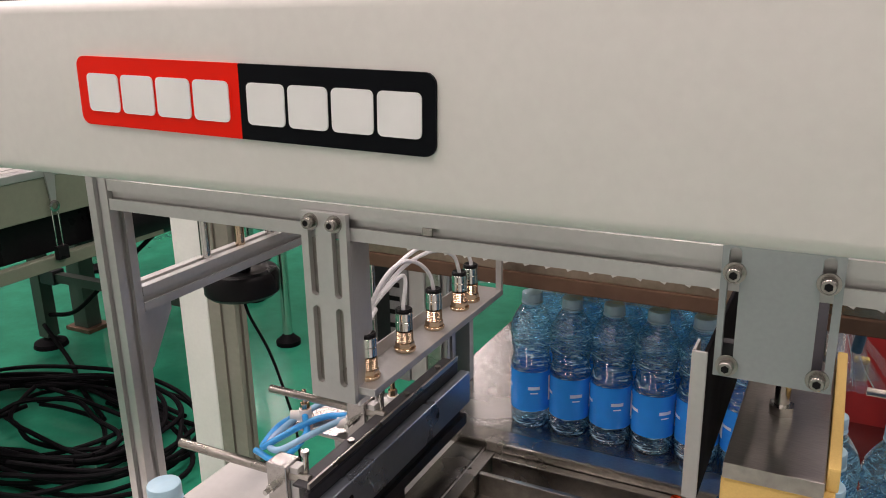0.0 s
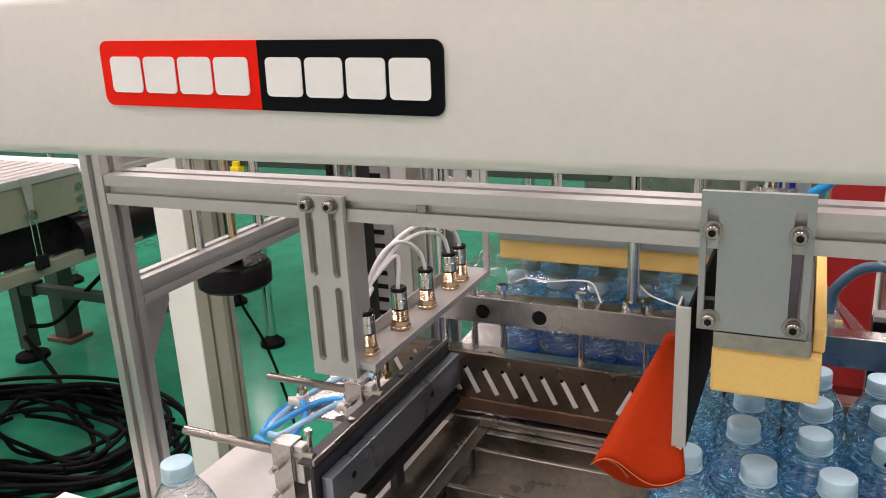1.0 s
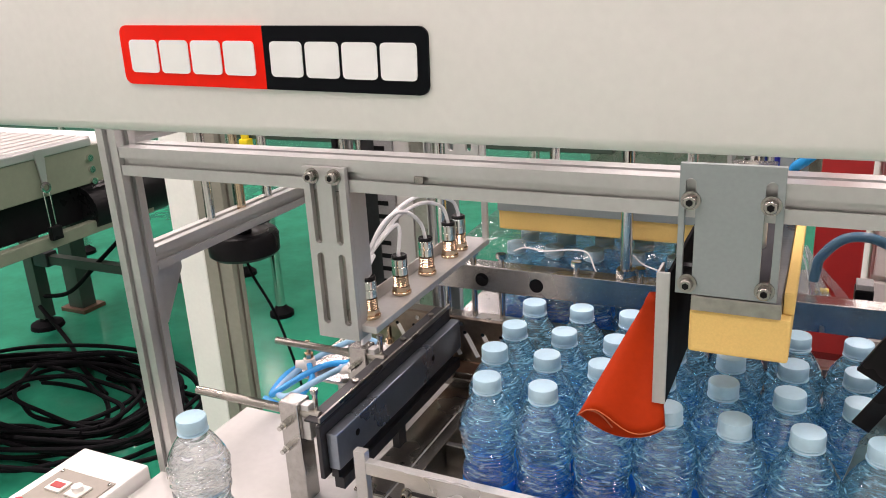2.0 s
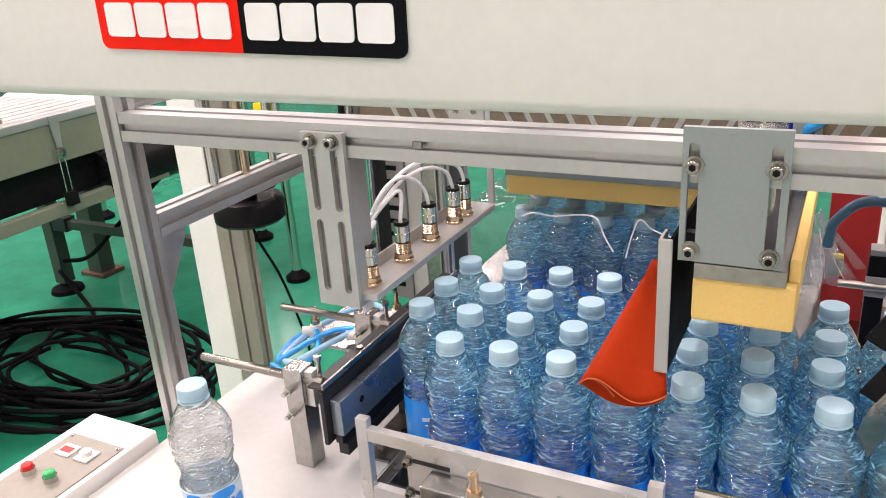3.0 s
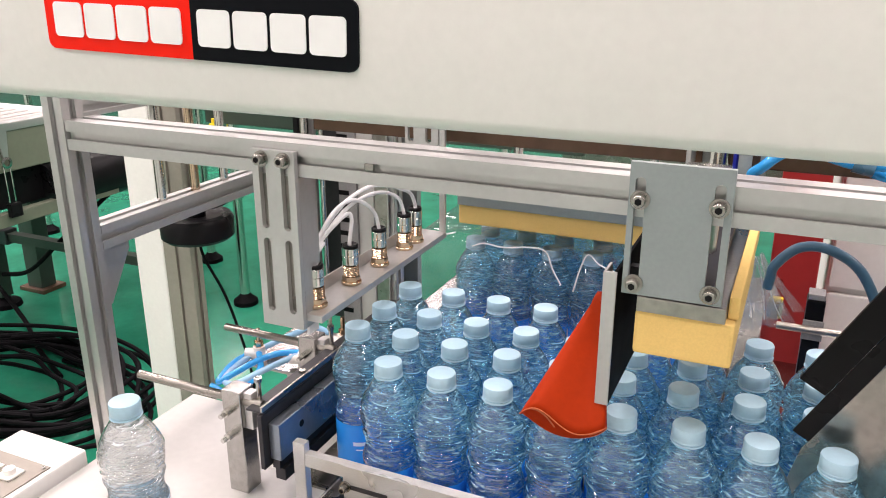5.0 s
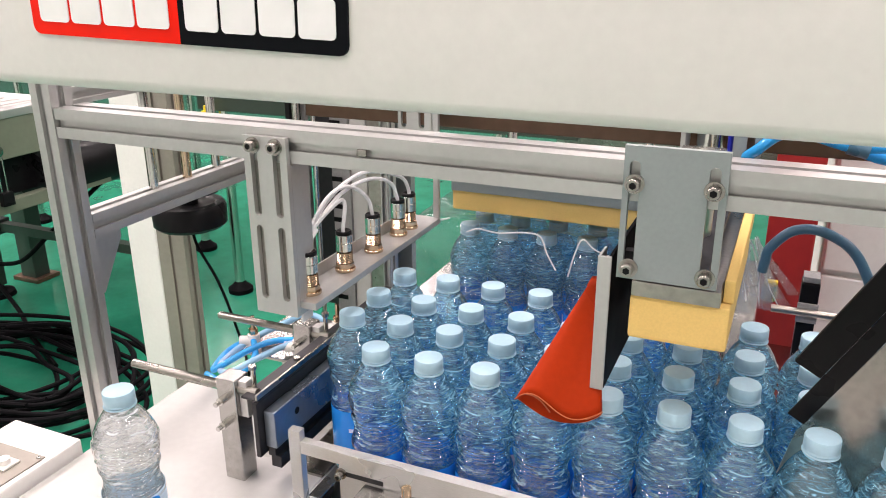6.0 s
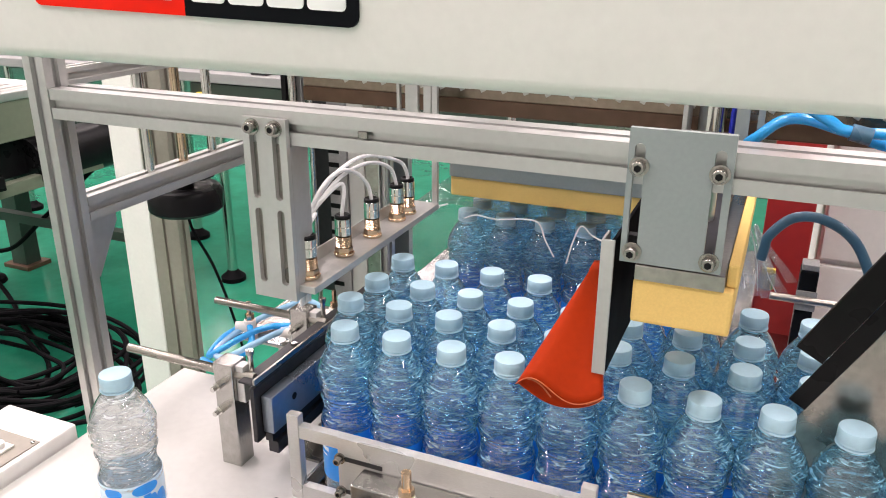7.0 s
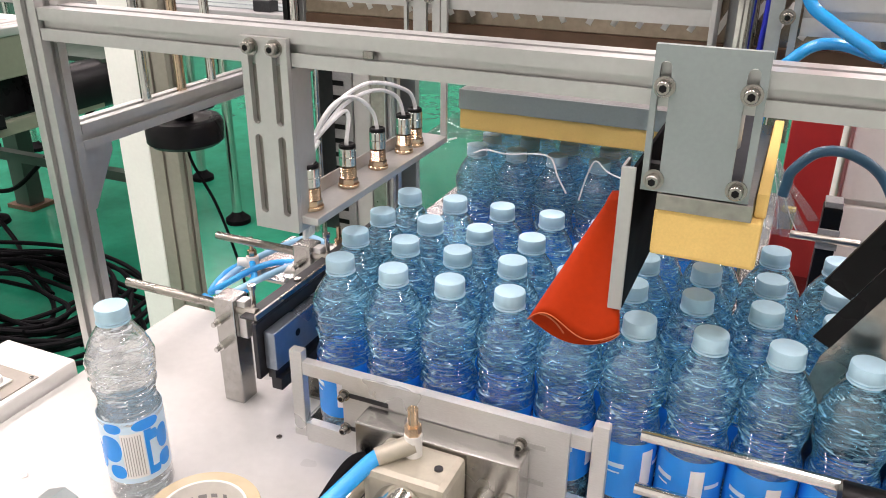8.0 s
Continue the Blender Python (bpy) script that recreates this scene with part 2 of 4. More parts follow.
def groove_outline(w, h, s=0.0085, d=0.006):
    """The cross-section of a slotted aluminium profile, a groove in the middle of each side."""
    x, z, g, lip = w / 2, h / 2, s / 2, 0.0018
    quarter = []
    for sx, sz in ((1, 0), (0, 1), (-1, 0), (0, -1)):
        if sx:
            e = [(x, -z), (x, -g), (x - lip, -g), (x - lip, -g * 1.7), (x - d, -g * 1.3), (x - d, g * 1.3), (x - lip, g * 1.7), (x - lip, g), (x, g)]
            quarter += [(sx * p, sx * q) for p, q in e]
        else:
            e = [(x, z), (g, z), (g, z - lip), (g * 1.7, z - lip), (g * 1.3, z - d), (-g * 1.3, z - d), (-g * 1.7, z - lip), (-g, z - lip), (-g, z)]
            quarter += [(sz * p, sz * q) for p, q in e]
    return quarter


def profile_bar(name, parent, a, b, w, h, label="", material=None):
    """A slotted aluminium bar from a to b; w across, h up (or along y for an upright)."""
    a, b = Vector(a), Vector(b)
    d = b - a
    bm = extrude_outline(groove_outline(w, h), d.length)
    if abs(d.z) > 0.9 * d.length:
        r = Matrix(((1, 0, 0, 0), (0, 0, 1, 0), (0, 1, 0, 0), (0, 0, 0, 1)))
    elif abs(d.x) > abs(d.y):
        r = Matrix(((0, 1, 0, 0), (1, 0, 0, 0), (0, 0, 1, 0), (0, 0, 0, 1)))
    else:
        r = Matrix()
    if d.dot(Vector((1, 1, 1))) < 0:
        a = b
    bmesh.ops.transform(bm, matrix=Matrix.Translation(a) @ r, verts=bm.verts[:])
    return part(name, bm, material or ALU, parent, label)


def smooth_path(points, n=10):
    P = [Vector(p) for p in points]
    P = [P[0] * 2 - P[1]] + P + [P[-1] * 2 - P[-2]]
    out = []
    for i in range(1, len(P) - 2):
        for k in range(n):
            t = k / n
            a, b, c, d = P[i - 1:i + 3]
            out.append(0.5 * ((2 * b) + (c - a) * t + (2 * a - 5 * b + 4 * c - d) * t * t + (3 * b - a - 3 * c + d) * t ** 3))
    out.append(P[-2])
    return out


def add_tube(bm, points, r, seg=10, n=8):
    pts = smooth_path(points, n)
    rings = []
    up = Vector((0.3, 0.2, 1)).normalized()
    for i, p in enumerate(pts):
        d = (pts[min(i + 1, len(pts) - 1)] - pts[max(i - 1, 0)]).normalized()
        u = up - d * up.dot(d)
        if u.length < 0.05:
            u = Vector((1, 0, 0)) - d * d.x
        u.normalize()
        up = u
        v = d.cross(u)
        rings.append([bm.verts.new(p + (u * math.cos(2 * math.pi * k / seg) + v * math.sin(2 * math.pi * k / seg)) * r) for k in range(seg)])
    for a, b in zip(rings, rings[1:]):
        for k in range(seg):
            bm.faces.new((a[k], a[(k + 1) % seg], b[(k + 1) % seg], b[k]))
    bm.faces.new(rings[0])
    bm.faces.new(rings[-1][::-1])
    return bm


def tube(points, r, seg=10, n=8):
    return add_tube(bmesh.new(), points, r, seg, n)


def plate_with_slots(w, h, t, slots):
    """A plate in x, z with upright rounded slots (x, z0, z1, width) cut through, front face at y = 0."""
    bm = bmesh.new()
    xs = sorted({0.0, w} | {x - s / 2 for x, _, _, s in slots} | {x + s / 2 for x, _, _, s in slots})
    zs = sorted({0.0, h} | {z for _, a, b, _ in slots for z in (a, b)})

    def cut(xm, zm):
        return any(abs(xm - x) < s / 2 and a < zm < b for x, a, b, s in slots)
    grid = {}

    def vert(x, z):
        if (x, z) not in grid:
            grid[(x, z)] = bm.verts.new((x, 0, z))
        return grid[(x, z)]
    for x0, x1 in zip(xs, xs[1:]):
        for z0, z1 in zip(zs, zs[1:]):
            if not cut((x0 + x1) / 2, (z0 + z1) / 2):
                bm.faces.new((vert(x0, z0), vert(x1, z0), vert(x1, z1), vert(x0, z1)))
    for x, a, b, sl in slots:
        r = sl / 2
        for zc, end, up in ((b - r, b, 1), (a + r, a, -1)):
            for side in (-1, 1):
                arc = [bm.verts.new((x + side * r * math.cos(radians(15 * k)), 0, zc + up * r * math.sin(radians(15 * k)))) for k in range(7)]
                f = [bm.verts.new((x + side * r, 0, end))] + arc[::-1]
                face = bm.faces.new(f)
                face.normal_update()
                if face.normal.y > 0:
                    face.normal_flip()
    g = bmesh.ops.extrude_face_region(bm, geom=bm.faces[:])
    bmesh.ops.translate(bm, vec=(0, t, 0), verts=[v for v in g["geom"] if isinstance(v, bmesh.types.BMVert)])
    return bm


def moved(bm, x=0, y=0, z=0, m=None):
    bmesh.ops.transform(bm, matrix=m or Matrix.Translation((x, y, z)), verts=bm.verts[:])
    return bm


def bolt(parent, x, y, z, r=0.0075, axis=(0, -1, 0)):
    """A socket bolt with its washer, seen from the front."""
    a = Vector(axis)
    p = Vector((x, y, z))
    w = part("washer", cyl(p, p + a * 0.002, r, r, 20), BOLTM, parent, smooth=True)
    bm = cyl(p + a * 0.002, p + a * 0.009, r * 0.70, r * 0.66, 18)
    bmesh.ops.bevel(bm, geom=bm.edges[:], offset=0.0006, segments=1, affect="EDGES")
    part("bolt_head", bm, BOLTM, parent, smooth=True)
    part("bolt_socket", cyl(p + a * 0.009, p + a * 0.0094, r * 0.38, r * 0.38, 6), BLACK, parent)
    return w


# ---- the hall ----
def hall():
    tagged(link("floor", box(-9, 6, -2.1, 9, FLOOR - 0.2, FLOOR), FLOORM), "glossy green epoxy factory floor", "floor", kind="structure")
    # the south wall is added unseen, pale and near, to bounce light back
    for n, b, m in (("wall_north", (-9.2, 6.2, 9, 9.2), WALLM), ("bounce_wall", (-9.2, 6.2, -2.3, -2.1), BOUNCEWALL), ("wall_west", (-9.2, -9, -2.1, 9), WALLM), ("wall_east", (6, 6.2, -2.1, 9), WALLM)):
        tagged(link(n, box(*b, FLOOR, 4.2), m), "plain painted wall assumed around the hall", "wall", kind="structure")
    tagged(link("ceiling", box(-9.2, 6.2, -2.3, 9.2, 4.2, 4.4), WALLM), "plain grey factory ceiling", "ceiling", kind="structure")
    # a pair of rows over the machine, single rows further off; watts from the front to the back
    for x, watts in ((-6.5, (100, 70, 52, 42)), (-3.2, (95, 95, 60, 42)), (-0.75, (48, 22, 24, 22)), (0.92, (46, 22, 24, 22)), (3.9, (48, 50, 50, 42))):
        for j, power in enumerate(watts):
            y = -0.87 + 2.5 * j
            e = thing("ceiling_light", "long white ceiling light with a bright panel", "lamp", (x, y, 4.2), "ceiling lights")
            part("housing", box(-0.18, 0.18, -1.2, 1.2, -0.06, 0, 0.008), WHITE, e)
            part("diffuser", box(-0.15, 0.15, -1.17, 1.17, -0.075, -0.061, 0.004), TUBE, e)
            la = bpy.data.lights.new("ceiling_lamp", "AREA")
            la.shape, la.size, la.size_y, la.energy, la.color = "RECTANGLE", 0.28, 2.3, power, (1.0, 0.97, 0.93)
            lo = new("ceiling_lamp", la)
            lo.location = (x, y, 4.1)


hall()


# ---- front cover with the sign ----
def cover():
    e = thing("machine_cover", "off-white painted sheet-metal machine cover with rounded edge", "machine cover")
    w0, w1, y0, y1, z0, z1, r = -0.9, 1.5, -0.296, -0.225, 1.4125, 1.503, 0.007
    sec = []
    for cy, cz, a0 in ((y0 + r, z0 + r, 180), (y1 - r, z0 + r, 270), (y1 - r, z1 - r, 0), (y0 + r, z1 - r, 90)):
        for k in range(6):
            a = radians(a0 + 18 * k)
            sec.append((cy + r * math.cos(a), cz + r * math.sin(a)))
    bm = bmesh.new()
    A = [bm.verts.new((w0, y, z)) for y, z in sec]
    B = [bm.verts.new((w1, y, z)) for y, z in sec]
    bm.faces.new(A)
    bm.faces.new(B[::-1])
    for i in range(len(sec)):
        j = (i + 1) % len(sec)
        bm.faces.new((A[j], A[i], B[i], B[j]))
    part("panel", bm, PAINT, e, smooth=True)
    for x in (w0 + 0.03, w1 - 0.03):
        part("leg", box(x - 0.02, x + 0.02, -0.28, -0.24, FLOOR, z0 + 0.004), ALU, e, "aluminium leg")
    # the sign: a red and a black half with white blocks where the letters stand
    s = thing("sign", "red and black sign with white block lettering", "sign")
    L, R, M, Z0, Z1, y = 0.0835, 0.2850, 0.1865, 1.4400, 1.4735, -0.2975

    def rounded(x0, x1, z0, z1, rl, rr):
        pts = []
        for cx, cz, a0, r in ((x0 + rl, z0 + rl, 180, rl), (x1 - rr, z0 + rr, 270, rr), (x1 - rr, z1 - rr, 0, rr), (x0 + rl, z1 - rl, 90, rl)):
            for k in range(5):
                a = radians(a0 + 22.5 * k)
                pts.append((cx + r * math.cos(a), cz + r * math.sin(a)))
        return pts
    for n, x0, x1, rl, rr, m in (("red_half", L, M, 0.005, 0.0004, RED), ("black_half", M, R, 0.0004, 0.005, BLACKPRINT)):
        p = rounded(x0, x1, Z0, Z1, rl, rr)
        part(n, moved(extrude_outline(p, 0.0017), y=y), m, s)
    for x0, x1, n in ((0.0895, 0.1815, 4), (0.1900, 0.2800, 4)):
        w = (x1 - x0) / n
        for i in range(n):
            a, b = x0 + i * w + 0.0010, x0 + (i + 1) * w - 0.0010
            p = rounded(a, b, 1.4470, 1.4655, 0.0025, 0.0025)
            part("block", moved(extrude_outline(p, 0.0006), y=y - 0.0007), WHITEPRINT, s, "plain white block")
    mid = Matrix.Translation((0.1843, 0, 1.4568))
    s.matrix_basis = mid @ Matrix.Rotation(radians(1.4), 4, "Y") @ mid.inverted()


cover()


# ---- machine frame ----
def frame_bars():
    e = thing("packing_machine", "slotted aluminium profile frame of a packing machine", "packing machine")
    W = 0.030
    profile_bar("post", e, (-0.286, 0.018, FLOOR), (-0.286, 0.018, 1.412), W, W)
    profile_bar("rail", e, (-0.270, 0.026, RAIL), (1.40, 0.026, RAIL), 0.044, 0.033)
    profile_bar("post", e, (1.416, 0.026, FLOOR), (1.416, 0.026, 1.412), W, W)
    profile_bar("side_bar", e, (-0.286, 0.034, 1.181), (-0.286, 0.86, 1.181), W, W)
    profile_bar("side_bar", e, (-0.286, 0.034, 1.335), (-0.286, 0.86, 1.335), 0.02, 0.02)
    profile_bar("post", e, (-0.286, 0.876, FLOOR), (-0.286, 0.876, 1.60), W, W)
    for y, m in ((0.154, CHROME), (0.219, BRASS), (0.281, CHROME)):
        part("pin", cyl((-0.286, y, 1.194), (-0.286, y, 1.327), 0.0065), m, e, "brass pin" if m is BRASS else "", smooth=True)
    bm = extrude_outline([(0, 0), (0.05, 0), (0.05, -0.012), (0.012, -0.075), (0, -0.075)], 0.006)
    part("gusset", moved(bm, m=Matrix.Translation((-0.283, 0.034, 1.164)) @ Matrix.Rotation(radians(90), 4, "Z")), ALU, e)
    # clip on the rail
    part("slot_nut", box(0.112, 0.122, 0.003, 0.006, 1.308, 1.315, 0.001), BOLTM, e)
    # back uprights and bars behind the jaw
    for x, y, w, h in ((-0.103, 0.47, 0.012, 0.03), (0.395, 0.40, W, W)):
        profile_bar("back_post", e, (x, y, FLOOR), (x, y, 1.62), w, h)
    profile_bar("back_rail", e, (-0.27, 0.335, 1.3295), (0.362, 0.335, 1.3295), 0.03, 0.044)
    profile_bar("back_rail", e, (0.4515, 0.335, 1.327), (1.3, 0.335, 1.327), 0.03, 0.044)
    part("rail_end_plate", box(0.3625, 0.368, 0.305, 0.352, 1.270, 1.362, 0.001), ALU, e)
    b = part("rear_bracket", moved(plate_with_slots(0.049, 0.100, 0.006, [(0.0085, 0.008, 0.090, 0.0085), (0.0345, 0.008, 0.090, 0.0085)]), -0.003, 0.3135, 1.262), ALU, e, "slotted aluminium bracket")
    for x in (0.0055, 0.0315):
        bolt(b, x, 0.3135, 1.322, 0.0080)
    b = part("rear_bracket", moved(plate_with_slots(0.030, 0.112, 0.006, [(0.0185, 0.008, 0.104, 0.0085)]), 0.4190, 0.3135, 1.25), GREYPLATE, e, "grey slotted bracket")
    bolt(b, 0.4375, 0.3135, 1.324, 0.0080)
    part("blue_cable", tube([(0.4155, 0.33, 1.20), (0.4150, 0.33, 1.284), (0.4158, 0.33, 1.305), (0.4165, 0.332, 1.33), (0.418, 0.335, 1.40)], 0.0032), DEEPBLUE, e, "deep blue cable", True)
    profile_bar("back_rail", e, (-0.27, 0.90, 1.45), (1.3, 0.90, 1.45), 0.03, 0.03)
    part("guide_rod", cyl((-0.250, 0.44, 0.9), (-0.250, 0.44, 1.6), 0.006), CHROME, e, smooth=True)
    part("cylinder_column", cyl((0.392, 0.343, 1.27), (0.392, 0.343, 1.62), 0.016), CHROME, e, smooth=True)
    part("column_head", box(0.376, 0.410, 0.326, 0.3755, 1.585, 1.62), STEEL, e)
    part("guide_rod", cyl((0.425, 0.40, 0.9), (0.425, 0.40, 1.6), 0.009), CHROME, e, smooth=True)


frame_bars()


# ---- table and deck ----
def table():
    t = thing("machine_table", "white painted steel machine table with a rounded edge", "table")
    outline = [(-0.30, -0.45), (1.3, -0.45), (1.3, 0.020), (0.012, 0.020), (0.012, 0.40), (-0.14, 0.40), (-0.14, 0.185), (-0.30, 0.185)]
    bm = extrude_outline(outline, 0.03)
    moved(bm, m=Matrix.Translation((0, 0, DECK)) @ Matrix(((1, 0, 0, 0), (0, 0, 1, 0), (0, -1, 0, 0), (0, 0, 0, 1))))
    bmesh.ops.bevel(bm, geom=bm.edges[:], offset=0.002, segments=2, affect="EDGES")
    part("top", bm, TABLE, t)
    part("body", box(-0.285, 1.3, -0.43, 0.395, FLOOR + 0.06, DECK - 0.2), WHITE, t)
    for x, y in ((-0.25, -0.40), (1.25, -0.40), (-0.25, 0.36), (1.25, 0.36)):
        part("foot", cyl((x, y, FLOOR), (x, y, FLOOR + 0.06), 0.03), RUBBERSHADE, t)
    for x, y in ((0.002, -0.018), (-0.20, -0.18), (-0.17, 0.12)):
        part("screw", cyl((x, y, DECK - 0.001), (x, y, DECK + 0.0012), 0.0035, seg=12), STEEL, t)
    d = thing("bottle_deck", "brushed stainless-steel bottle deck with sunken troughs", "machine deck")
    part("side_plate", box(0.013, 0.030, 0.0205, 0.352, DECK - 0.05, DECK, 0.001), STEELX, d)
    part("side_plate", box(0.33, 1.3, 0.0205, 0.352, DECK - 0.02, DECK, 0.001), STEELX, d)
    for y0, y1 in ((0.0205, 0.030), (0.096, 0.108), (0.196, 0.206), (0.292, 0.300), (0.338, 0.352)):
        part("cross_plate", box(0.031, 0.329, y0, y1, DECK - 0.05, DECK, 0.0015), STEELX, d)
    for y0, y1 in ((0.030, 0.096), (0.108, 0.196), (0.206, 0.292), (0.300, 0.338)):
        part("trough", box(0.031, 0.329, y0, y1, DECK - 0.05, DECK - 0.032), STEELX, d, "dull sunken trough")
    part("under_pan", box(0.013, 0.335, 0.0205, 0.353, DECK - 0.056, DECK - 0.0505), DARK, d)
    part("seal_bed", box(-0.14, 0.70, 0.354, 0.392, DECK - 0.02, DECK + 0.014, 0.003), STEELX, d)
    part("outfeed_plate", box(-0.14, 0.70, 0.394, 1.05, DECK - 0.02, DECK - 0.001, 0.001), STEEL, d)
    part("side_lip", box(-0.032, 0.011, 0.06, 0.352, DECK + 0.0005, DECK + 0.004), STEELX, d)


table()


# ---- left guide with its clamps and fittings ----
def side_guide():
    g = thing("side_guide", "steel side guide with pale plate along the bottle lane", "machine guide")
    part("backing", box(-0.040, -0.034, 0.006, 0.365, 0.938, 1.0085, 0.001), DARK, g, "dark steel angle")
    # dark colour here stands for shade in the recess behind the raised lip
    part("ledge", box(-0.058, -0.034, 0.010, 0.365, 1.0090, 1.012, 0.001), DARK, g, "top flange coloured dark for the shaded recess")
    part("raised_lip", box(-0.0365, -0.0335, 0.008, 0.366, 1.0122, 1.019, 0.0006), STEELX, g)
    for y in (0.11, 0.24, 0.33):
        part("flange_screw", cyl((-0.048, y, 1.0121), (-0.048, y, 1.0155), 0.0045, seg=12), BOLTM, g, smooth=True)
    # steel plate; the blue reflected from the bottles is mixed into its colour
    part("face_plate", box(-0.033, -0.018, 0.016, 0.372, 0.948, 0.995, 0.0015), PALEPLATE, g, "steel plate with reflected blue in its colour")
    part("lower_strip", box(-0.032, -0.018, 0.022, 0.36, 0.918, 0.934, 0.001), DARK, g)
    part("hanger", box(-0.0335, -0.024, 0.02, 0.35, 0.934, 0.946), DARK, g)
    for y in (0.060, 0.27):
        part("hole", cyl((-0.0185, y, 0.975), (-0.0176, y, 0.975), 0.0045, seg=14), BLACK, g)
    part("standoff", box(-0.030, -0.020, 0.16, 0.18, DECK + 0.004, 0.919), DARK, g)

    def clamp(y, rod0):
        c = thing("rod_clamp", "milled steel clamp block holding a bright round rod", "clamp", group="guide clamps")
        part("block", box(-0.098, -0.071, y - 0.013, y + 0.013, DECK, 1.024, 0.0015), STEEL, c)
        part("jaw", box(-0.0708, -0.060, y - 0.007, y + 0.007, 0.975, 1.022, 0.001), ALUX, c)
        part("rod", cyl((rod0, y - 0.004, 1.010), (-0.046, y - 0.004, 1.010), 0.0055), STEELX, c, "dull drawn steel rod", smooth=True)
        part("pin", cyl((-0.055, y + 0.002, 0.99), (-0.055, y + 0.002, 1.036), 0.0032), CHROME, c, smooth=True)
        part("pin_head", cyl((-0.055, y + 0.002, 1.036), (-0.055, y + 0.002, 1.041), 0.0048, seg=12), STEEL, c)
        for z in (0.998, 0.966):
            part("screw", cyl((-0.088, y - 0.013, z), (-0.088, y - 0.022, z), 0.0048, seg=12), CHROME, c, smooth=True)
            part("screw_head", cyl((-0.088, y - 0.022, z), (-0.088, y - 0.030, z), 0.0030, seg=10), CHROME, c)
    clamp(0.030, -0.232)
    clamp(0.188, -0.225)
    # valve block with push-in fittings
    v = thing("valve_block", "small grey valve block with brass push-in fittings", "valve")
    part("body", box(-0.150, -0.085, 0.215, 0.335, DECK, 0.945, 0.003), ALUX, v)
    part("top_plate", box(-0.215, -0.078, 0.20, 0.34, 0.9451, 0.950, 0.001), STEEL, v)
    for x, y in ((-0.195, 0.215), (-0.125, 0.225), (-0.105, 0.300)):
        f = part("fitting", cyl((x, y, 0.950), (x, y, 0.972), 0.0095, 0.0085, 14), WHITE, v, smooth=True)
        part("nut", cyl((x, y, 0.972), (x, y, 0.981), 0.0066, seg=6), BRASS, f)
        part("stem", cyl((x, y, 0.981), (x, y, 1.000), 0.0034, seg=12), BRASS, f)
        part("elbow", cyl((x, y, 0.961), (x - 0.018, y - 0.010, 0.962), 0.0075, seg=14), WHITE, f, smooth=True)
    runs = ([(-0.143, 0.215, 0.962), (-0.165, 0.180, 0.958), (-0.195, 0.125, 0.945), (-0.222, 0.085, 0.925), (-0.245, 0.10, 0.925), (-0.235, 0.16, 0.945), (-0.20, 0.225, 0.96), (-0.15, 0.285, 0.972), (-0.12, 0.295, 0.962)],
            [(-0.213, 0.205, 0.962), (-0.205, 0.165, 0.955), (-0.20, 0.14, 0.945), (-0.205, 0.10, 0.925), (-0.225, 0.075, 0.905), (-0.27, 0.10, 0.90)],
            [(-0.140, 0.217, 0.966), (-0.175, 0.195, 0.965), (-0.208, 0.150, 0.958), (-0.235, 0.10, 0.935), (-0.252, 0.09, 0.92), (-0.25, 0.15, 0.94), (-0.215, 0.21, 0.955)])
    runs = [[(x + 0.028 * min(1, (0.25 - y) / 0.1), y + 0.012 + 0.45 * max(0, 0.21 - y), z + 0.016 * (0.975 - z) / 0.05) for x, y, z in r] for r in runs]
    for pts, m, w in zip(runs, (TUBEL, TUBEB, TUBEB), ("pale clear-blue", "bright blue", "bright blue")):
        t = thing("air_tube", w + " pneumatic air tube looped beside the clamp", "air tube", group="blue air tubes")
        part("hose", tube(pts, 0.0046), m, t, smooth=True)


side_guide()


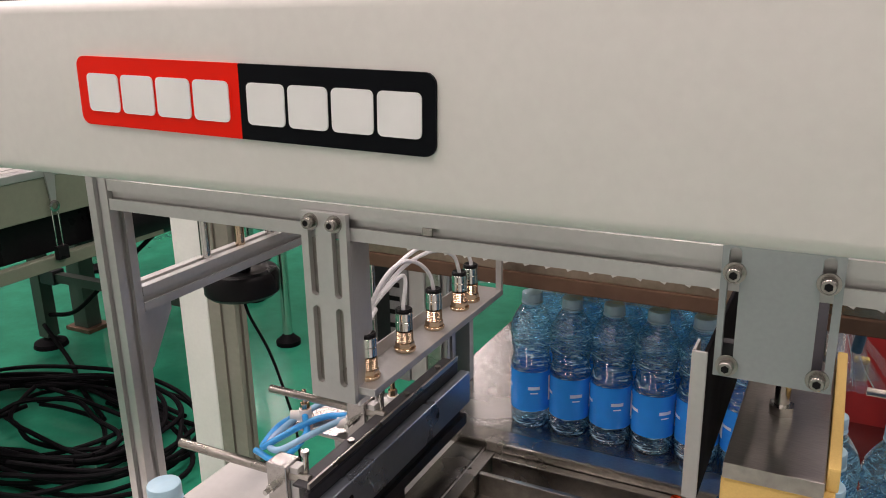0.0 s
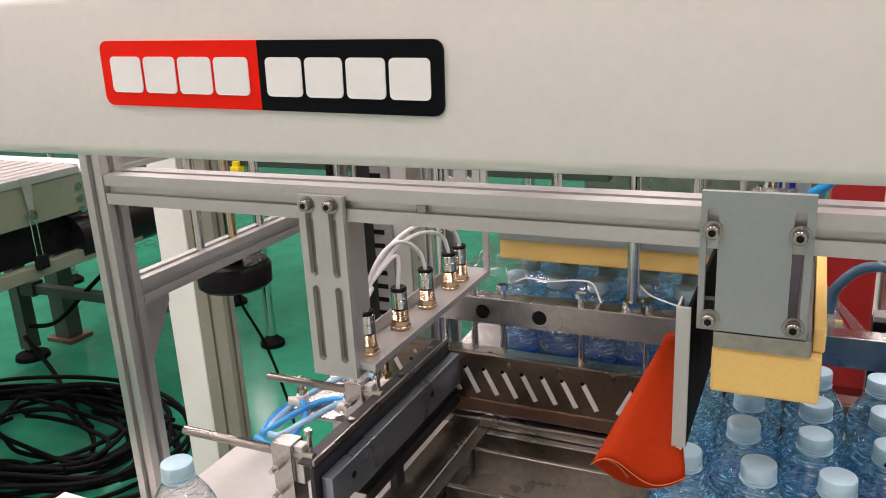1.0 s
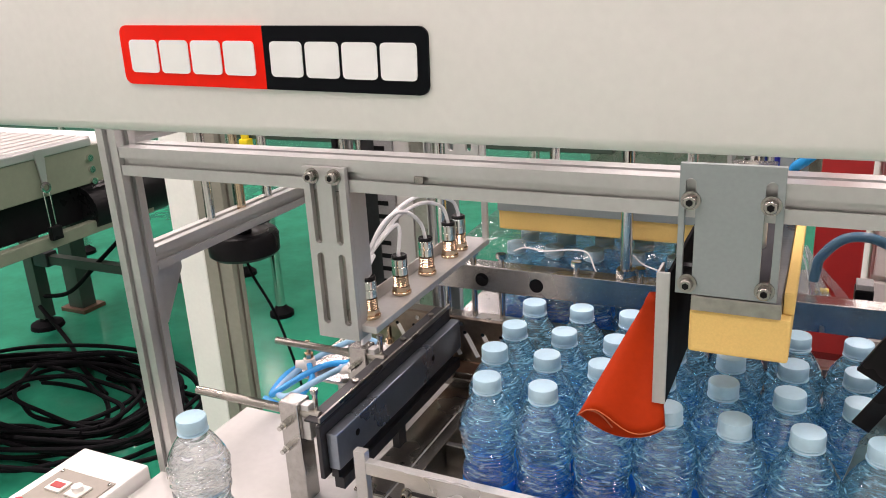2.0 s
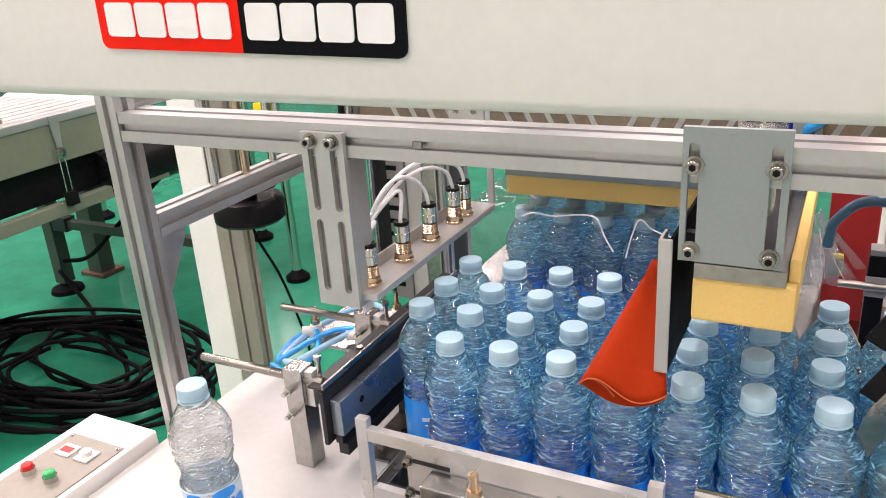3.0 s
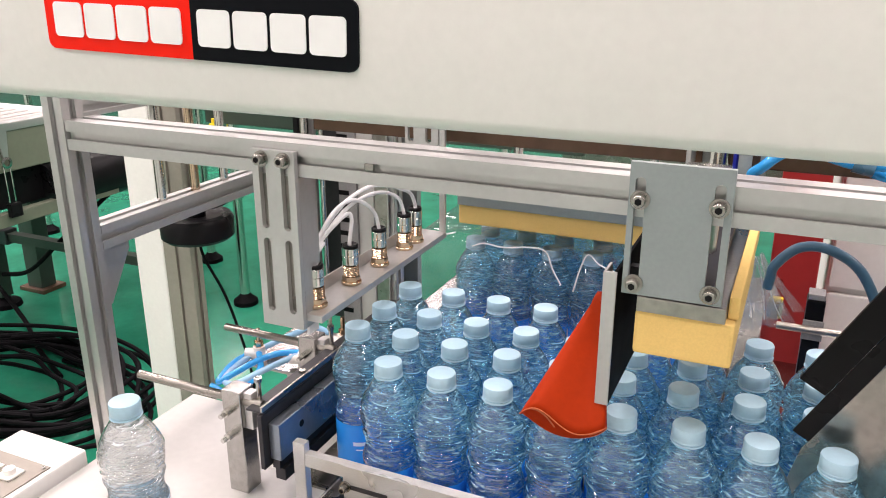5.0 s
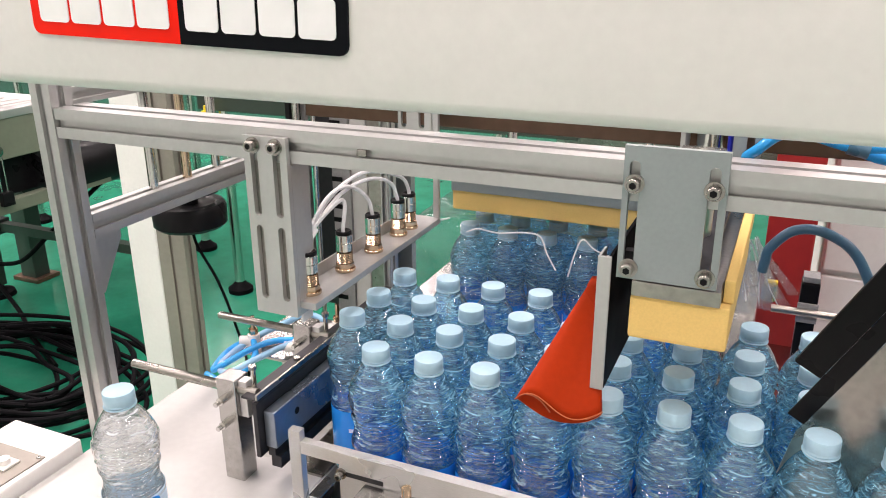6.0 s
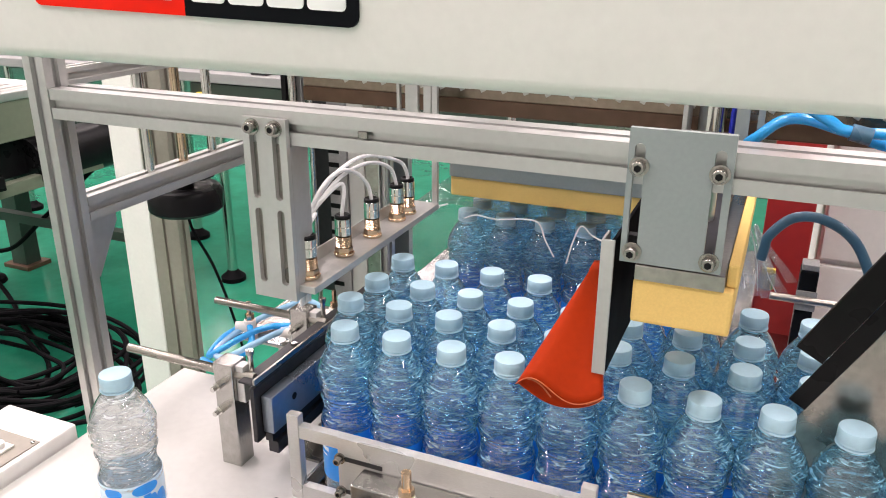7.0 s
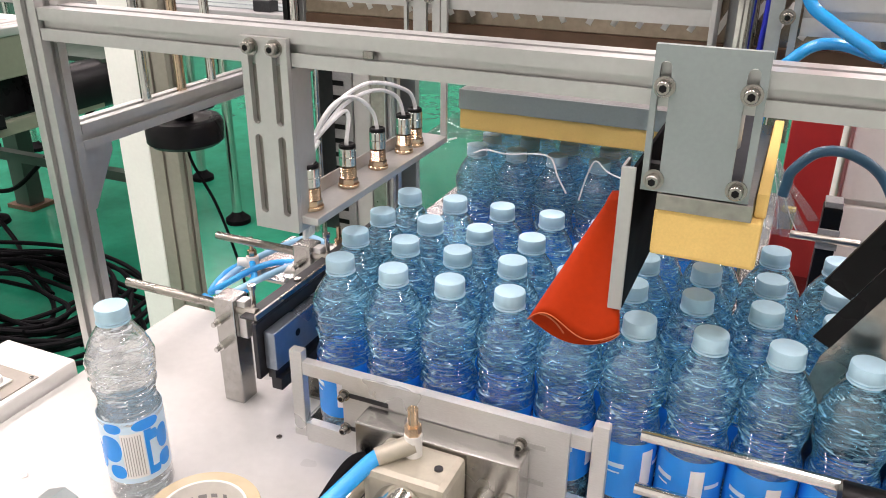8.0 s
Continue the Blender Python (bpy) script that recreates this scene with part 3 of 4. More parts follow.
# ---- sensor bracket on the rail ----
def sensor_bracket():
    e = thing("sensor_bracket", "slotted aluminium bracket carrying a bar of sensors", "bracket")
    bm = plate_with_slots(0.050, 0.187, 0.006, [(0.012, 0.106, 0.180, 0.0085), (0.038, 0.106, 0.180, 0.0085), (0.012, 0.016, 0.096, 0.0085), (0.038, 0.016, 0.096, 0.0085)])
    part("plate", moved(bm, -0.012, -0.003, 1.133), ALU, e)
    part("backing", box(-0.0118, 0.0378, 0.0032, 0.0038, 1.137, 1.294), STEELX, e)
    part("side_flange", box(0.0305, 0.038, 0.0032, 0.034, 1.133, 1.293, 0.001), ALU, e)
    part("foot_flange", box(-0.012, 0.030, 0.0032, 0.030, 1.133, 1.139, 0.001), ALU, e)
    for x in (0.0, 0.026):
        bolt(e, x, -0.003, RAIL, 0.0080)
    part("bar", box(0.018, 0.056, 0.004, 0.318, 1.141, 1.149, 0.001), ALU, e, "flat aluminium sensor bar")
    part("bar_edge", box(0.016, 0.0178, 0.036, 0.318, 1.141, 1.163, 0.0005), ALU, e)
    part("end_hanger", box(0.048, 0.056, 0.3115, 0.3175, 1.150, 1.345, 0.0008), ALU, e)
    SY = (0.026, 0.098, 0.165, 0.231, 0.262)
    for y in SY:
        s = thing("sensor", "threaded nickel-brass proximity sensor with black top", "sensor", (0.036, y, 1.149), "row of sensors")
        part("flange", lathe([(0.0112, 0.0005), (0.0116, 0.001), (0.0116, 0.0035), (0.0110, 0.004)], 24), BRASS, s, smooth=True)
        part("lower_nut", cyl((0, 0, 0.004), (0, 0, 0.010), 0.0102, seg=6), BRASS, s)
        prof = []
        for k in range(7):
            prof += [(0.0084, 0.010 + 0.002 * k), (0.0092, 0.011 + 0.002 * k)]
        part("thread", lathe(prof, 20), BRASS, s, smooth=False)
        part("barrel", lathe([(0.0088, 0.024), (0.0092, 0.0245), (0.0092, 0.0335), (0.0086, 0.034), (0.0092, 0.0345), (0.0092, 0.043), (0.0088, 0.0435)], 22), CHROME, s, smooth=True)
        part("top", lathe([(0.0091, 0.0436), (0.0091, 0.0465), (0.0078, 0.0478), (0.0040, 0.0462), (0.0024, 0.0462)], 20), BLACK, s, smooth=True)
    loops = (((1.196, 0.028), (1.205, 0.037), (1.210, 0.052), (1.207, 0.049), (1.200, 0.042), (1.186, 0.036)),
             ((1.199, 0.097), (1.222, 0.108), (1.229, 0.104), (1.222, 0.080), (1.209, 0.052), (1.195, 0.039)),
             ((1.199, 0.164), (1.215, 0.160), (1.233, 0.139), (1.242, 0.112), (1.237, 0.084), (1.219, 0.060), (1.192, 0.042)),
             ((1.198, 0.230), (1.218, 0.221), (1.233, 0.189), (1.238, 0.151), (1.233, 0.108), (1.214, 0.065), (1.196, 0.039)),
             ((1.199, 0.263), (1.216, 0.254), (1.228, 0.230), (1.239, 0.198), (1.247, 0.154), (1.240, 0.104), (1.220, 0.063), (1.199, 0.038)))
    for k, (y, loop) in enumerate(zip(SY, loops)):
        t = thing("sensor_cable", "thin white sensor cable in a loop", "cable", group="sensor cables")
        n = len(loop) - 1
        pts = [(0.036, y, 1.193)] + [(0.036 - 0.014 * i / n, q, z) for i, (z, q) in enumerate(loop)] + [(0.016, 0.046 + 0.003 * k, 1.168), (0.006, 0.052 + 0.004 * k, 1.10)]
        part("wire", tube(pts, 0.0023, 8), TUBEW, t, smooth=True)


sensor_bracket()


# ---- hold-down press: grey plate, foam pad, channel with the orange flap ----
PAD = []


def press():
    e = thing("press_bracket", "grey coated steel plate with slots and bolts", "bracket")
    bm = plate_with_slots(0.080, 0.112, 0.006, [(0.009, 0.006, 0.100, 0.0085), (0.070, 0.006, 0.100, 0.0085)])
    part("plate", moved(bm, 0.3595, -0.003, 1.2295), GREYPLATE, e)
    part("web", box(0.375, 0.423, 0.0035, 0.0038, 1.232, 1.293), DARK, e)
    for x in (0.369, 0.430):
        for z in (RAIL, 1.239):
            bolt(e, x, -0.003, z, 0.0080)
    # dark colour of this bar stands in for the shaded gap over the pad
    part("gap_shade_bar", box(0.372, 0.432, 0.0032, 0.24, 1.2355, 1.243, 0.001), DARK, e)
    part("cylinder", cyl((0.405, 0.10, 1.243), (0.405, 0.10, 1.30), 0.018), STEEL, e, smooth=True)
    part("bridge", box(0.385, 0.425, 0.05, 0.15, 1.30, 1.312), STEEL, e)
    p = thing("hold_down_pad", "yellow foam pad under a steel strip", "foam pad")
    # darker steel paints in the dark underside mirrored by this plate
    part("steel_plate", box(0.3725, 0.444, -0.001, 0.245, 1.2140, 1.2275, 0.001), STEELX, p)
    bm = box(0.3715, 0.4520, 0.001, 0.240, 1.1745, 1.2137, 0.003)
    add_box(bm, 0.4445, 0.4535, 0.012, 0.244, 1.2139, 1.234, 0.002)
    part("foam", bm, FOAM, p, "soft yellow foam")
    part("rod", cyl((0.405, 0.10, 1.2275), (0.405, 0.10, 1.32), 0.0065), CHROME, p, smooth=True)
    part("nut", cyl((0.405, 0.10, 1.2277), (0.405, 0.10, 1.236), 0.011, seg=6), CHROME, p)
    PAD.append(p)
    c = thing("channel_guard", "upright pale metal channel, its shaded inside painted black", "channel")
    part("face", box(0.344, 0.3555, -0.006, -0.003, 1.122, 1.247, 0.0008), ALU, c)
    # black on this web puts the shade inside the channel into colour
    part("web", box(0.3525, 0.3557, -0.0025, 0.24, 1.122, 1.247, 0.0008), RUBBERSHADE, c)
    part("side", box(0.344, 0.3465, -0.0025, 0.02, 1.122, 1.247, 0.0006), ALU, c)
    part("hinge_strip", box(0.3470, 0.3520, -0.002, 0.004, 1.112, 1.200, 0.0008), CHROME, c)
    part("arm", box(0.3558, 0.374, 0.05, 0.06, 1.2243, 1.2345), DARK, c)


press()

FLAP = []


def flap():
    """The orange sheet, rolled into a cone: narrow at the top of the channel, open at the mouth."""
    e = thing("silicone_flap", "rolled orange silicone sheet hanging from the channel", "silicone sheet", (0.346, 0.0, 1.235))
    bm = bmesh.new()
    n, mrows = 64, 16
    rows = []
    apex = Vector((-0.0130, 0.045, -0.0280))
    mouth = Vector((-0.0290, -0.008, -0.1355))
    for i in range(mrows + 1):
        t = i / mrows
        c = apex.lerp(mouth, t)
        ring = []
        for k in range(n + 1):
            a = 2 * math.pi * k / n * 1.14 - 0.14 * 2 * math.pi
            inner = max(0.0, -a) / 0.88
            ca, sa = math.cos(a), math.sin(a)
            bulge = math.copysign(abs(sa) ** 0.6, sa)
            u = 0.5 + 0.5 * ca
            # the near lip waves up and down, the far lip hangs in one low bow
            near = 0.0095 * math.sin(2 * math.pi * u ** 0.85)
            far = -0.0178 * math.sin(math.pi * u) ** 0.55
            rise = 0.0045 * (u - 0.5) + 0.5 * (near + far) + 0.5 * (near - far) * bulge * (1 - 0.4 * inner)
            deep = -0.016 * bulge * (1 - 0.3 * u)
            ring.append(bm.verts.new(c + t * Vector((0.0400 * ca * (1 - 0.10 * inner), deep, (rise - 0.41 * deep) / 0.91)) + (1 - t) * Vector((0.003 * ca, 0.003 * sa, 0))))
        rows.append(ring)
    for p, q in zip(rows, rows[1:]):
        for k in range(n):
            bm.faces.new((p[k], p[k + 1], q[k + 1], q[k]))
    mouth_edge = [v.co.copy() for v in rows[-1]]
    ob = part("sheet", bm, ORANGE, e, smooth=True)
    s = ob.modifiers.new("thickness", "SOLIDIFY")
    s.thickness = 0.0012
    # paler tube paints the highlight along the lip of the mouth
    part("edge", tube([tuple(v) for v in mouth_edge], 0.0005, 6, 2), EDGE, e, "lip edge with its highlight in a paler colour", True)
    part("inner_edge", tube([(-0.0590, -0.010, -0.1300), (-0.0530, -0.006, -0.1330), (-0.0460, -0.002, -0.1400), (-0.0385, 0.000, -0.1500)], 0.0007, 6, 4), EDGE, e, "pale inner edge of the roll", True)
    FLAP.append(e)


flap()

JAW = []


def sealing_jaw():
    """The slotted jaw that comes down behind the bottles; built in its lowest place."""
    e = thing("sealing_jaw", "stainless sealing jaw with slanting slots and heat-stained edge", "sealing jaw")
    y = 0.366
    # steel toned brown-grey over the whole plate
    part("jaw_plate", box(-0.18, 0.80, y, y + 0.008, 0.926, 0.998, 0.001), BROWNSTEEL, e)
    part("hot_edge", box(-0.18, 0.80, y - 0.003, y + 0.012, 0.9055, 0.926, 0.002), BROWN, e, "brown heat-stained strip")
    for k in range(-20, 12):
        sgn = 1 if k < -4 else -1
        cx = 0.335 + 0.0295 * k - 0.0095 * sgn
        if cx < -0.12:
            continue
        part("slot", box(cx - 0.0035, cx + 0.0035, y - 0.0008, y + 0.0002, 0.934, 0.976, 0.0003, Matrix.Rotation(radians(-27 * sgn), 4, "Y")), SLOTWHITE, e)
        # black dot paints the shadow in the slot's upper end
        part("slot_shade", cyl((cx - 0.011 * sgn, y - 0.0009, 0.975), (cx - 0.011 * sgn, y + 0.0002, 0.975), 0.0028, seg=10), BLACK, e)
    part("beam", box(-0.06, 0.80, y + 0.004, y + 0.010, 1.046, 1.085, 0.001), STEEL, e, "bright upper beam with round holes")
    for x in (0.02, 0.105, 0.40):
        part("hole", cyl((x, y + 0.0035, 1.064), (x, y + 0.0045, 1.064), 0.0105, seg=22), BLACK, e)
    for x in (-0.045, 0.0, 0.045, 0.16, 0.25, 0.33, 0.44):
        part("spring_pin", cyl((x, y + 0.020, 0.985), (x, y + 0.020, 1.095), 0.0045), CHROME, e, smooth=True)
        part("nut", cyl((x, y + 0.020, 1.095), (x, y + 0.020, 1.102), 0.008, seg=6), CHROME, e)
    part("beam_flange", box(-0.06, 0.80, y + 0.0102, y + 0.032, 1.080, 1.085), STEEL, e)
    part("jaw_flange", box(-0.18, 0.80, y + 0.0082, y + 0.030, 0.990, 0.998), STEELX, e)
    for x in (0.23, -0.05):
        part("piston_rod", cyl((x, y + 0.022, 1.085), (x, y + 0.022, 1.42), 0.0085), CHROME, e, smooth=True)
        part("rod_nut", cyl((x, y + 0.022, 1.0855), (x, y + 0.022, 1.098), 0.014, seg=6), CHROME, e)
    for k in range(8):
        x = -0.09 + 0.075 * k
        part("screw", cyl((x, y - 0.003, 0.990), (x, y, 0.990), 0.0036, seg=12), CHROME, e, smooth=True)
    JAW.append(e)


sealing_jaw()


def back_pad():
    e = thing("back_hold_down", "yellow foam strip under a grey steel plate", "foam pad")
    part("plate", box(0.028, 0.34, 0.424, 0.62, 1.176, 1.186, 0.002), GREYFOAM, e, "grey plate")
    part("front_lip", box(0.028, 0.34, 0.420, 0.4238, 1.158, 1.186, 0.001), GREYPLATE, e)
    part("foam", box(0.028, 0.34, 0.4245, 0.62, 1.128, 1.1755, 0.003), FOAM, e, "soft yellow foam")
    for x in (0.08, 0.29):
        part("hanger", cyl((x, 0.54, 1.186), (x, 0.54, 1.46), 0.008), CHROME, e, smooth=True)
    part("cross_bar", box(-0.02, 0.38, 0.525, 0.555, 1.46, 1.48), STEEL, e)


back_pad()


# ---- front pusher ----
def pusher():
    e = thing("lane_stop", "milled aluminium lane stop frame on its air cylinder", "machine stop")
    y0, y1 = -0.042, -0.032
    part("upright", box(0.042, 0.056, y0, y1, 0.922, 1.024, 0.001), ALUX, e)
    part("upright", box(0.350, 0.364, y0, y1, 0.922, 1.027, 0.001), ALUX, e)
    part("bar", box(0.0562, 0.3498, y0, y1, 0.998, 1.013, 0.001), ALUX, e, "milled aluminium bar")
    part("bar", box(0.0562, 0.3498, y0, y1, 0.918, 0.940, 0.001), ALUX, e, "milled aluminium bar")
    part("carrier", box(0.15, 0.25, y0, y1, DECK, 0.9178, 0.001), DARK, e)
    bm = plate_with_slots(0.226, 0.083, 0.006, [])
    part("adjusting_plate", moved(bm, 0.106, -0.0485, 0.934), ALUX, e)
    for x0 in (0.112, 0.268):
        for z in (0.994, 0.955):
            part("slot", box(x0, x0 + 0.044, -0.0492, -0.0484, z - 0.0026, z + 0.0026, 0.0006), DARK if x0 < 0.2 else ALU, e)
    for x, z in ((0.109, 0.994), (0.289, 0.994), (0.109, 0.955), (0.289, 0.955)):
        bolt(e, x, -0.0490, z, 0.0060)
    c = thing("air_cylinder", "steel twin-rod air cylinder with pale end block", "air cylinder")
    part("end_plate", box(0.136, 0.298, -0.078, -0.0495, 0.905, 0.990, 0.0015), STEEL, c)
    part("end_block", box(0.172, 0.250, -0.130, -0.0785, 0.930, 0.988, 0.007), CREAM, c, "pale cream end block")
    part("barrel", cyl((0.211, -0.131, 0.956), (0.211, -0.30, 0.956), 0.026, seg=28), CHROME, c, smooth=True)
    part("tail_block", box(0.172, 0.250, -0.335, -0.301, DECK, 0.988, 0.006), CREAM, c)
    for x in (0.158, 0.268, 0.288):
        part("rod", cyl((x, -0.0785, 0.950), (x, -0.32, 0.950), 0.0095), CHROME, c, smooth=True)
    part("foot", box(0.140, 0.294, -0.10, -0.066, DECK, 0.9047, 0.001), STEEL, c)
    part("screw", cyl((0.234, -0.105, 0.988), (0.234, -0.105, 0.9895), 0.004, seg=12), DARK, c)
    f = part("fitting", cyl((0.205, -0.095, 0.988), (0.205, -0.095, 1.010), 0.008, seg=16), WHITE, c, smooth=True)
    part("nut", cyl((0.205, -0.095, 1.010), (0.205, -0.095, 1.019), 0.0075, seg=6), BRASS, f)
    part("knob", cyl((0.205, -0.095, 1.019), (0.205, -0.095, 1.036), 0.0048, seg=14), BRASS, f, smooth=True)
    part("elbow", cyl((0.205, -0.095, 0.999), (0.180, -0.117, 0.992), 0.0090, 0.0082, 16), CREAM, c, "pale elbow fitting", True)
    t = thing("air_tube", "bright blue pneumatic air tube", "air tube", group="blue air tubes")
    part("hose", tube([(0.184, -0.113, 0.993), (0.176, -0.122, 0.988), (0.160, -0.15, 0.972), (0.140, -0.19, 0.950), (0.120, -0.25, 0.918), (0.115, -0.33, DECK + 0.008)], 0.0076), TUBEB, t, smooth=True)
    t2 = thing("drain_hose", "black rubber hose beside the cylinder", "hose")
    part("hose", tube([(0.150, -0.082, 0.955), (0.140, -0.095, 0.952), (0.132, -0.125, 0.935), (0.128, -0.16, 0.912), (0.13, -0.22, DECK + 0.009)], 0.008), RUBBERSHADE, t2, smooth=True)
    r = thing("lane_rail", "bright steel rod rail along the bottle lane", "rail")
    part("rod", cyl((0.386, -0.006, 1.004), (1.0, -0.006, 1.004), 0.0055), CHROME, r, smooth=True)
    part("holder", cyl((0.545, -0.024, 1.004), (0.585, -0.024, 1.004), 0.016), BLACK, r, smooth=True)
    part("stand", box(0.56, 0.575, -0.045, -0.030, DECK, 1.012), BLACK, r)
    part("lower_rod", cyl((0.386, -0.006, 0.945), (1.0, -0.006, 0.945), 0.0055), CHROME, r, smooth=True)


pusher()


# ---- lane divider ----
def divider():
    e = thing("lane_divider", "sheet-steel lane divider with a black slanting edge", "divider")
    pts = [(1.2, 0.955), (1.2, 1.30), (0.645, 1.30), (0.517, 1.075), (0.505, 1.02), (0.505, 0.955)]
    part("sheet", moved(extrude_outline(pts, 0.002), y=0.071), STEELX, e)
    lean = Matrix.Rotation(math.atan2(1, 1.8), 4, "Y")
    along, across = Vector((0.4856, 0, 0.874)), Vector((-0.874, 0, 0.4856))
    for off, wide, y0, y1, low in ((0.013, 0.0258, 0.0690, 0.0745, 0.04), (-0.0085, 0.0168, 0.0685, 0.0708, 0.085)):
        half = (0.26 + low) / 2
        c = Vector((0.549, 0, 1.168)) + along * (0.26 - half) + across * off
        part("edge", box(c.x - wide / 2, c.x + wide / 2, y0, y1, c.z - half, c.z + half, 0.0008, lean), BLACK, e, "black edge strip")
    part("foot", box(0.70, 0.72, 0.068, 0.076, DECK, 0.961), STEEL, e)


divider()


# ---- bottles ----
def bottle_profile():
    p = [(0.018, 0.004), (0.026, 0.0), (0.0290, 0.003), (0.0304, 0.009), (0.0298, 0.013), (0.0304, 0.017), (0.0298, 0.021), (0.0304, 0.025)]
    p += [(0.0300, 0.030), (0.0300, 0.092), (0.0307, 0.0945), (0.0304, 0.0975)]
    for k in range(7):
        z = 0.0995 + 0.0046 * k
        dip = 0.0040 * math.sin(math.pi * (k + 0.5) / 7)
        p += [(0.0307 - dip, z), (0.0298 - dip, z + 0.0012), (0.0282 - dip, z + 0.0026), (0.0296 - dip, z + 0.0038)]
    for k in range(12):
        p.append((0.0290 + 0.0020 * math.sin(math.pi * k / 22), 0.1325 + 0.0019 * k))
    for k in range(1, 21):
        u = k / 20
        p.append((0.0310 - 0.0160 * u ** 1.7, 0.1534 + 0.0356 * u))
    p += [(0.0142, 0.1915), (0.0136, 0.1975)]
    return p


def crinkle(a, z):
    """The uneven, mostly level ripples of the thin plastic."""
    c, d = math.cos(a), math.sin(a)
    if z > 0.128:
        fade = min(1, (z - 0.128) / 0.01) * min(1, max(0, 0.178 - z) / 0.02)
        return 1 + fade * (0.115 * (0.25 - abs(noise.noise(Vector((c * 1.3, d * 1.3, z * 120))))) + 0.045 * noise.noise(Vector((c * 3.2, d * 3.2, z * 230))))
    if z < 0.028 or 0.098 < z:
        return 1 + 0.012 * noise.noise(Vector((c * 2, d * 2, z * 60)))
    return 1.0


def bottle(plain_label=True, look_label="", group="bottles in lanes"):
    e = thing("water_bottle", look_label, "bottle", group=group)
    part("body", lathe(bottle_profile(), 56, wobble=crinkle), BOTTLE if plain_label else CLEARBOTTLE, e, "clear pale-blue ribbed plastic" if plain_label else "clear ribbed plastic", True)
    cap = []
    for r, z in ((0.0146, 0.1948), (0.0150, 0.1951), (0.0150, 0.1964), (0.0147, 0.1967), (0.0149, 0.1971), (0.0149, 0.2065), (0.0144, 0.2081), (0.0132, 0.2085)):
        cap.append((r, z))
    part("cap", lathe(cap, 36, wobble=lambda a, z: 1 + 0.006 * math.cos(36 * a / 2 * 2) if 0.197 < z < 0.2055 else 1), CAPM, e, "pale blue ridged screw cap", True)
    part("neck_ring", lathe([(0.0140, 0.1922), (0.0156, 0.1925), (0.0156, 0.1936), (0.0140, 0.1940)], 28), CAPM, e, smooth=True)
    part("label", lathe([(0.03025, 0.028), (0.03035, 0.029), (0.03035, 0.090), (0.03025, 0.091)] if plain_label else [(0.03025, 0.028), (0.03035, 0.029), (0.0305, 0.0985), (0.0304, 0.0993)], 40, close=False), LABELM if plain_label else LABELPALE, e, "blue printed sleeve" if plain_label else "pale label with blue patches", True)
    if plain_label:
        for a0, z, wdt, h in ((-100, 0.066, 34, 0.0050), (-100, 0.058, 22, 0.0018), (80, 0.066, 34, 0.0050), (-10, 0.064, 30, 0.0045), (170, 0.064, 30, 0.0045)):
            print_patch(e, a0, z, wdt, h, LABELPALE)
        for a0 in (-40, 140):
            print_patch(e, a0, 0.062, 24, 0.040, WHITEPRINT)
    return e


def print_patch(e, a0, z, wdt, h, material, r=0.0306):
    bm = bmesh.new()
    n = max(2, int(wdt / 8))
    lo, hi = [], []
    for k in range(n + 1):
        a = radians(a0 - wdt / 2 + wdt * k / n)
        lo.append(bm.verts.new((r * math.cos(a), r * math.sin(a), z - h / 2)))
        hi.append(bm.verts.new((r * math.cos(a), r * math.sin(a), z + h / 2)))
    for k in range(n):
        bm.faces.new((lo[k], lo[k + 1], hi[k + 1], hi[k]))
    part("print", bm, material, e)


def print_blob(e, a0, z, wdt, h, material, r=0.0307):
    """A rounded patch of colour wrapped round a bottle."""
    bm = bmesh.new()
    n = 14
    lo, hi = [], []
    for k in range(n + 1):
        x = -1 + 2 * k / n
        a = radians(a0 + wdt / 2 * x)
        q = h / 2 * max(0.02, (1 - abs(x) ** 2.4)) ** (1 / 2.4)
        lo.append(bm.verts.new((r * math.cos(a), r * math.sin(a), z - q)))
        hi.append(bm.verts.new((r * math.cos(a), r * math.sin(a), z + q)))
    for k in range(n):
        bm.faces.new((lo[k], lo[k + 1], hi[k + 1], hi[k]))
    part("print", bm, material, e, smooth=True)


LANES = []
LANE_Y = (0.038, 0.106, 0.170, 0.243)
PITCH = 0.0617


def bottles():
    first = bottle(True, "clear blue water bottle with pale cap in a moving lane")
    first.matrix_basis = pose(0, LANE_Y[0], DECK)
    rng = random.Random(4)
    for li, y in enumerate(LANE_Y):
        lane = []
        for k in range(12):
            if li == 0 and k == 0:
                b = first
            else:
                b = copy_thing(first, pose(0, y, DECK))
            lane.append((b, k * PITCH, rng.uniform(-50, 50), rng.uniform(-0.0012, 0.0012)))
        LANES.append((y, lane))
    for i in range(6):
        for j in range(4):
            b = copy_thing(first, pose(0.041 + 0.0615 * i, 0.464 + 0.0635 * j, DECK, 0, 0, 50 + rng.uniform(-12, 12)))
            tagged(b, "clear blue water bottle grouped for the film pack", "bottle", "bottles in the pack")
    s = bottle(False, "half-clear water bottle with blue and white label on the table", "single bottle")
    s.matrix_basis = pose(-0.078, -0.140, DECK, 0, 0, 36)
    for a0, z, wdt, h, m, r in ((-84, 0.060, 40, 0.052, WHITEPRINT, 0.0306), (-55, 0.060, 14, 0.052, LABELM, 0.0306), (-48, 0.058, 12, 0.030, LABELPALE, 0.0309)):
        print_patch(s, a0, z, wdt, h, m, r)
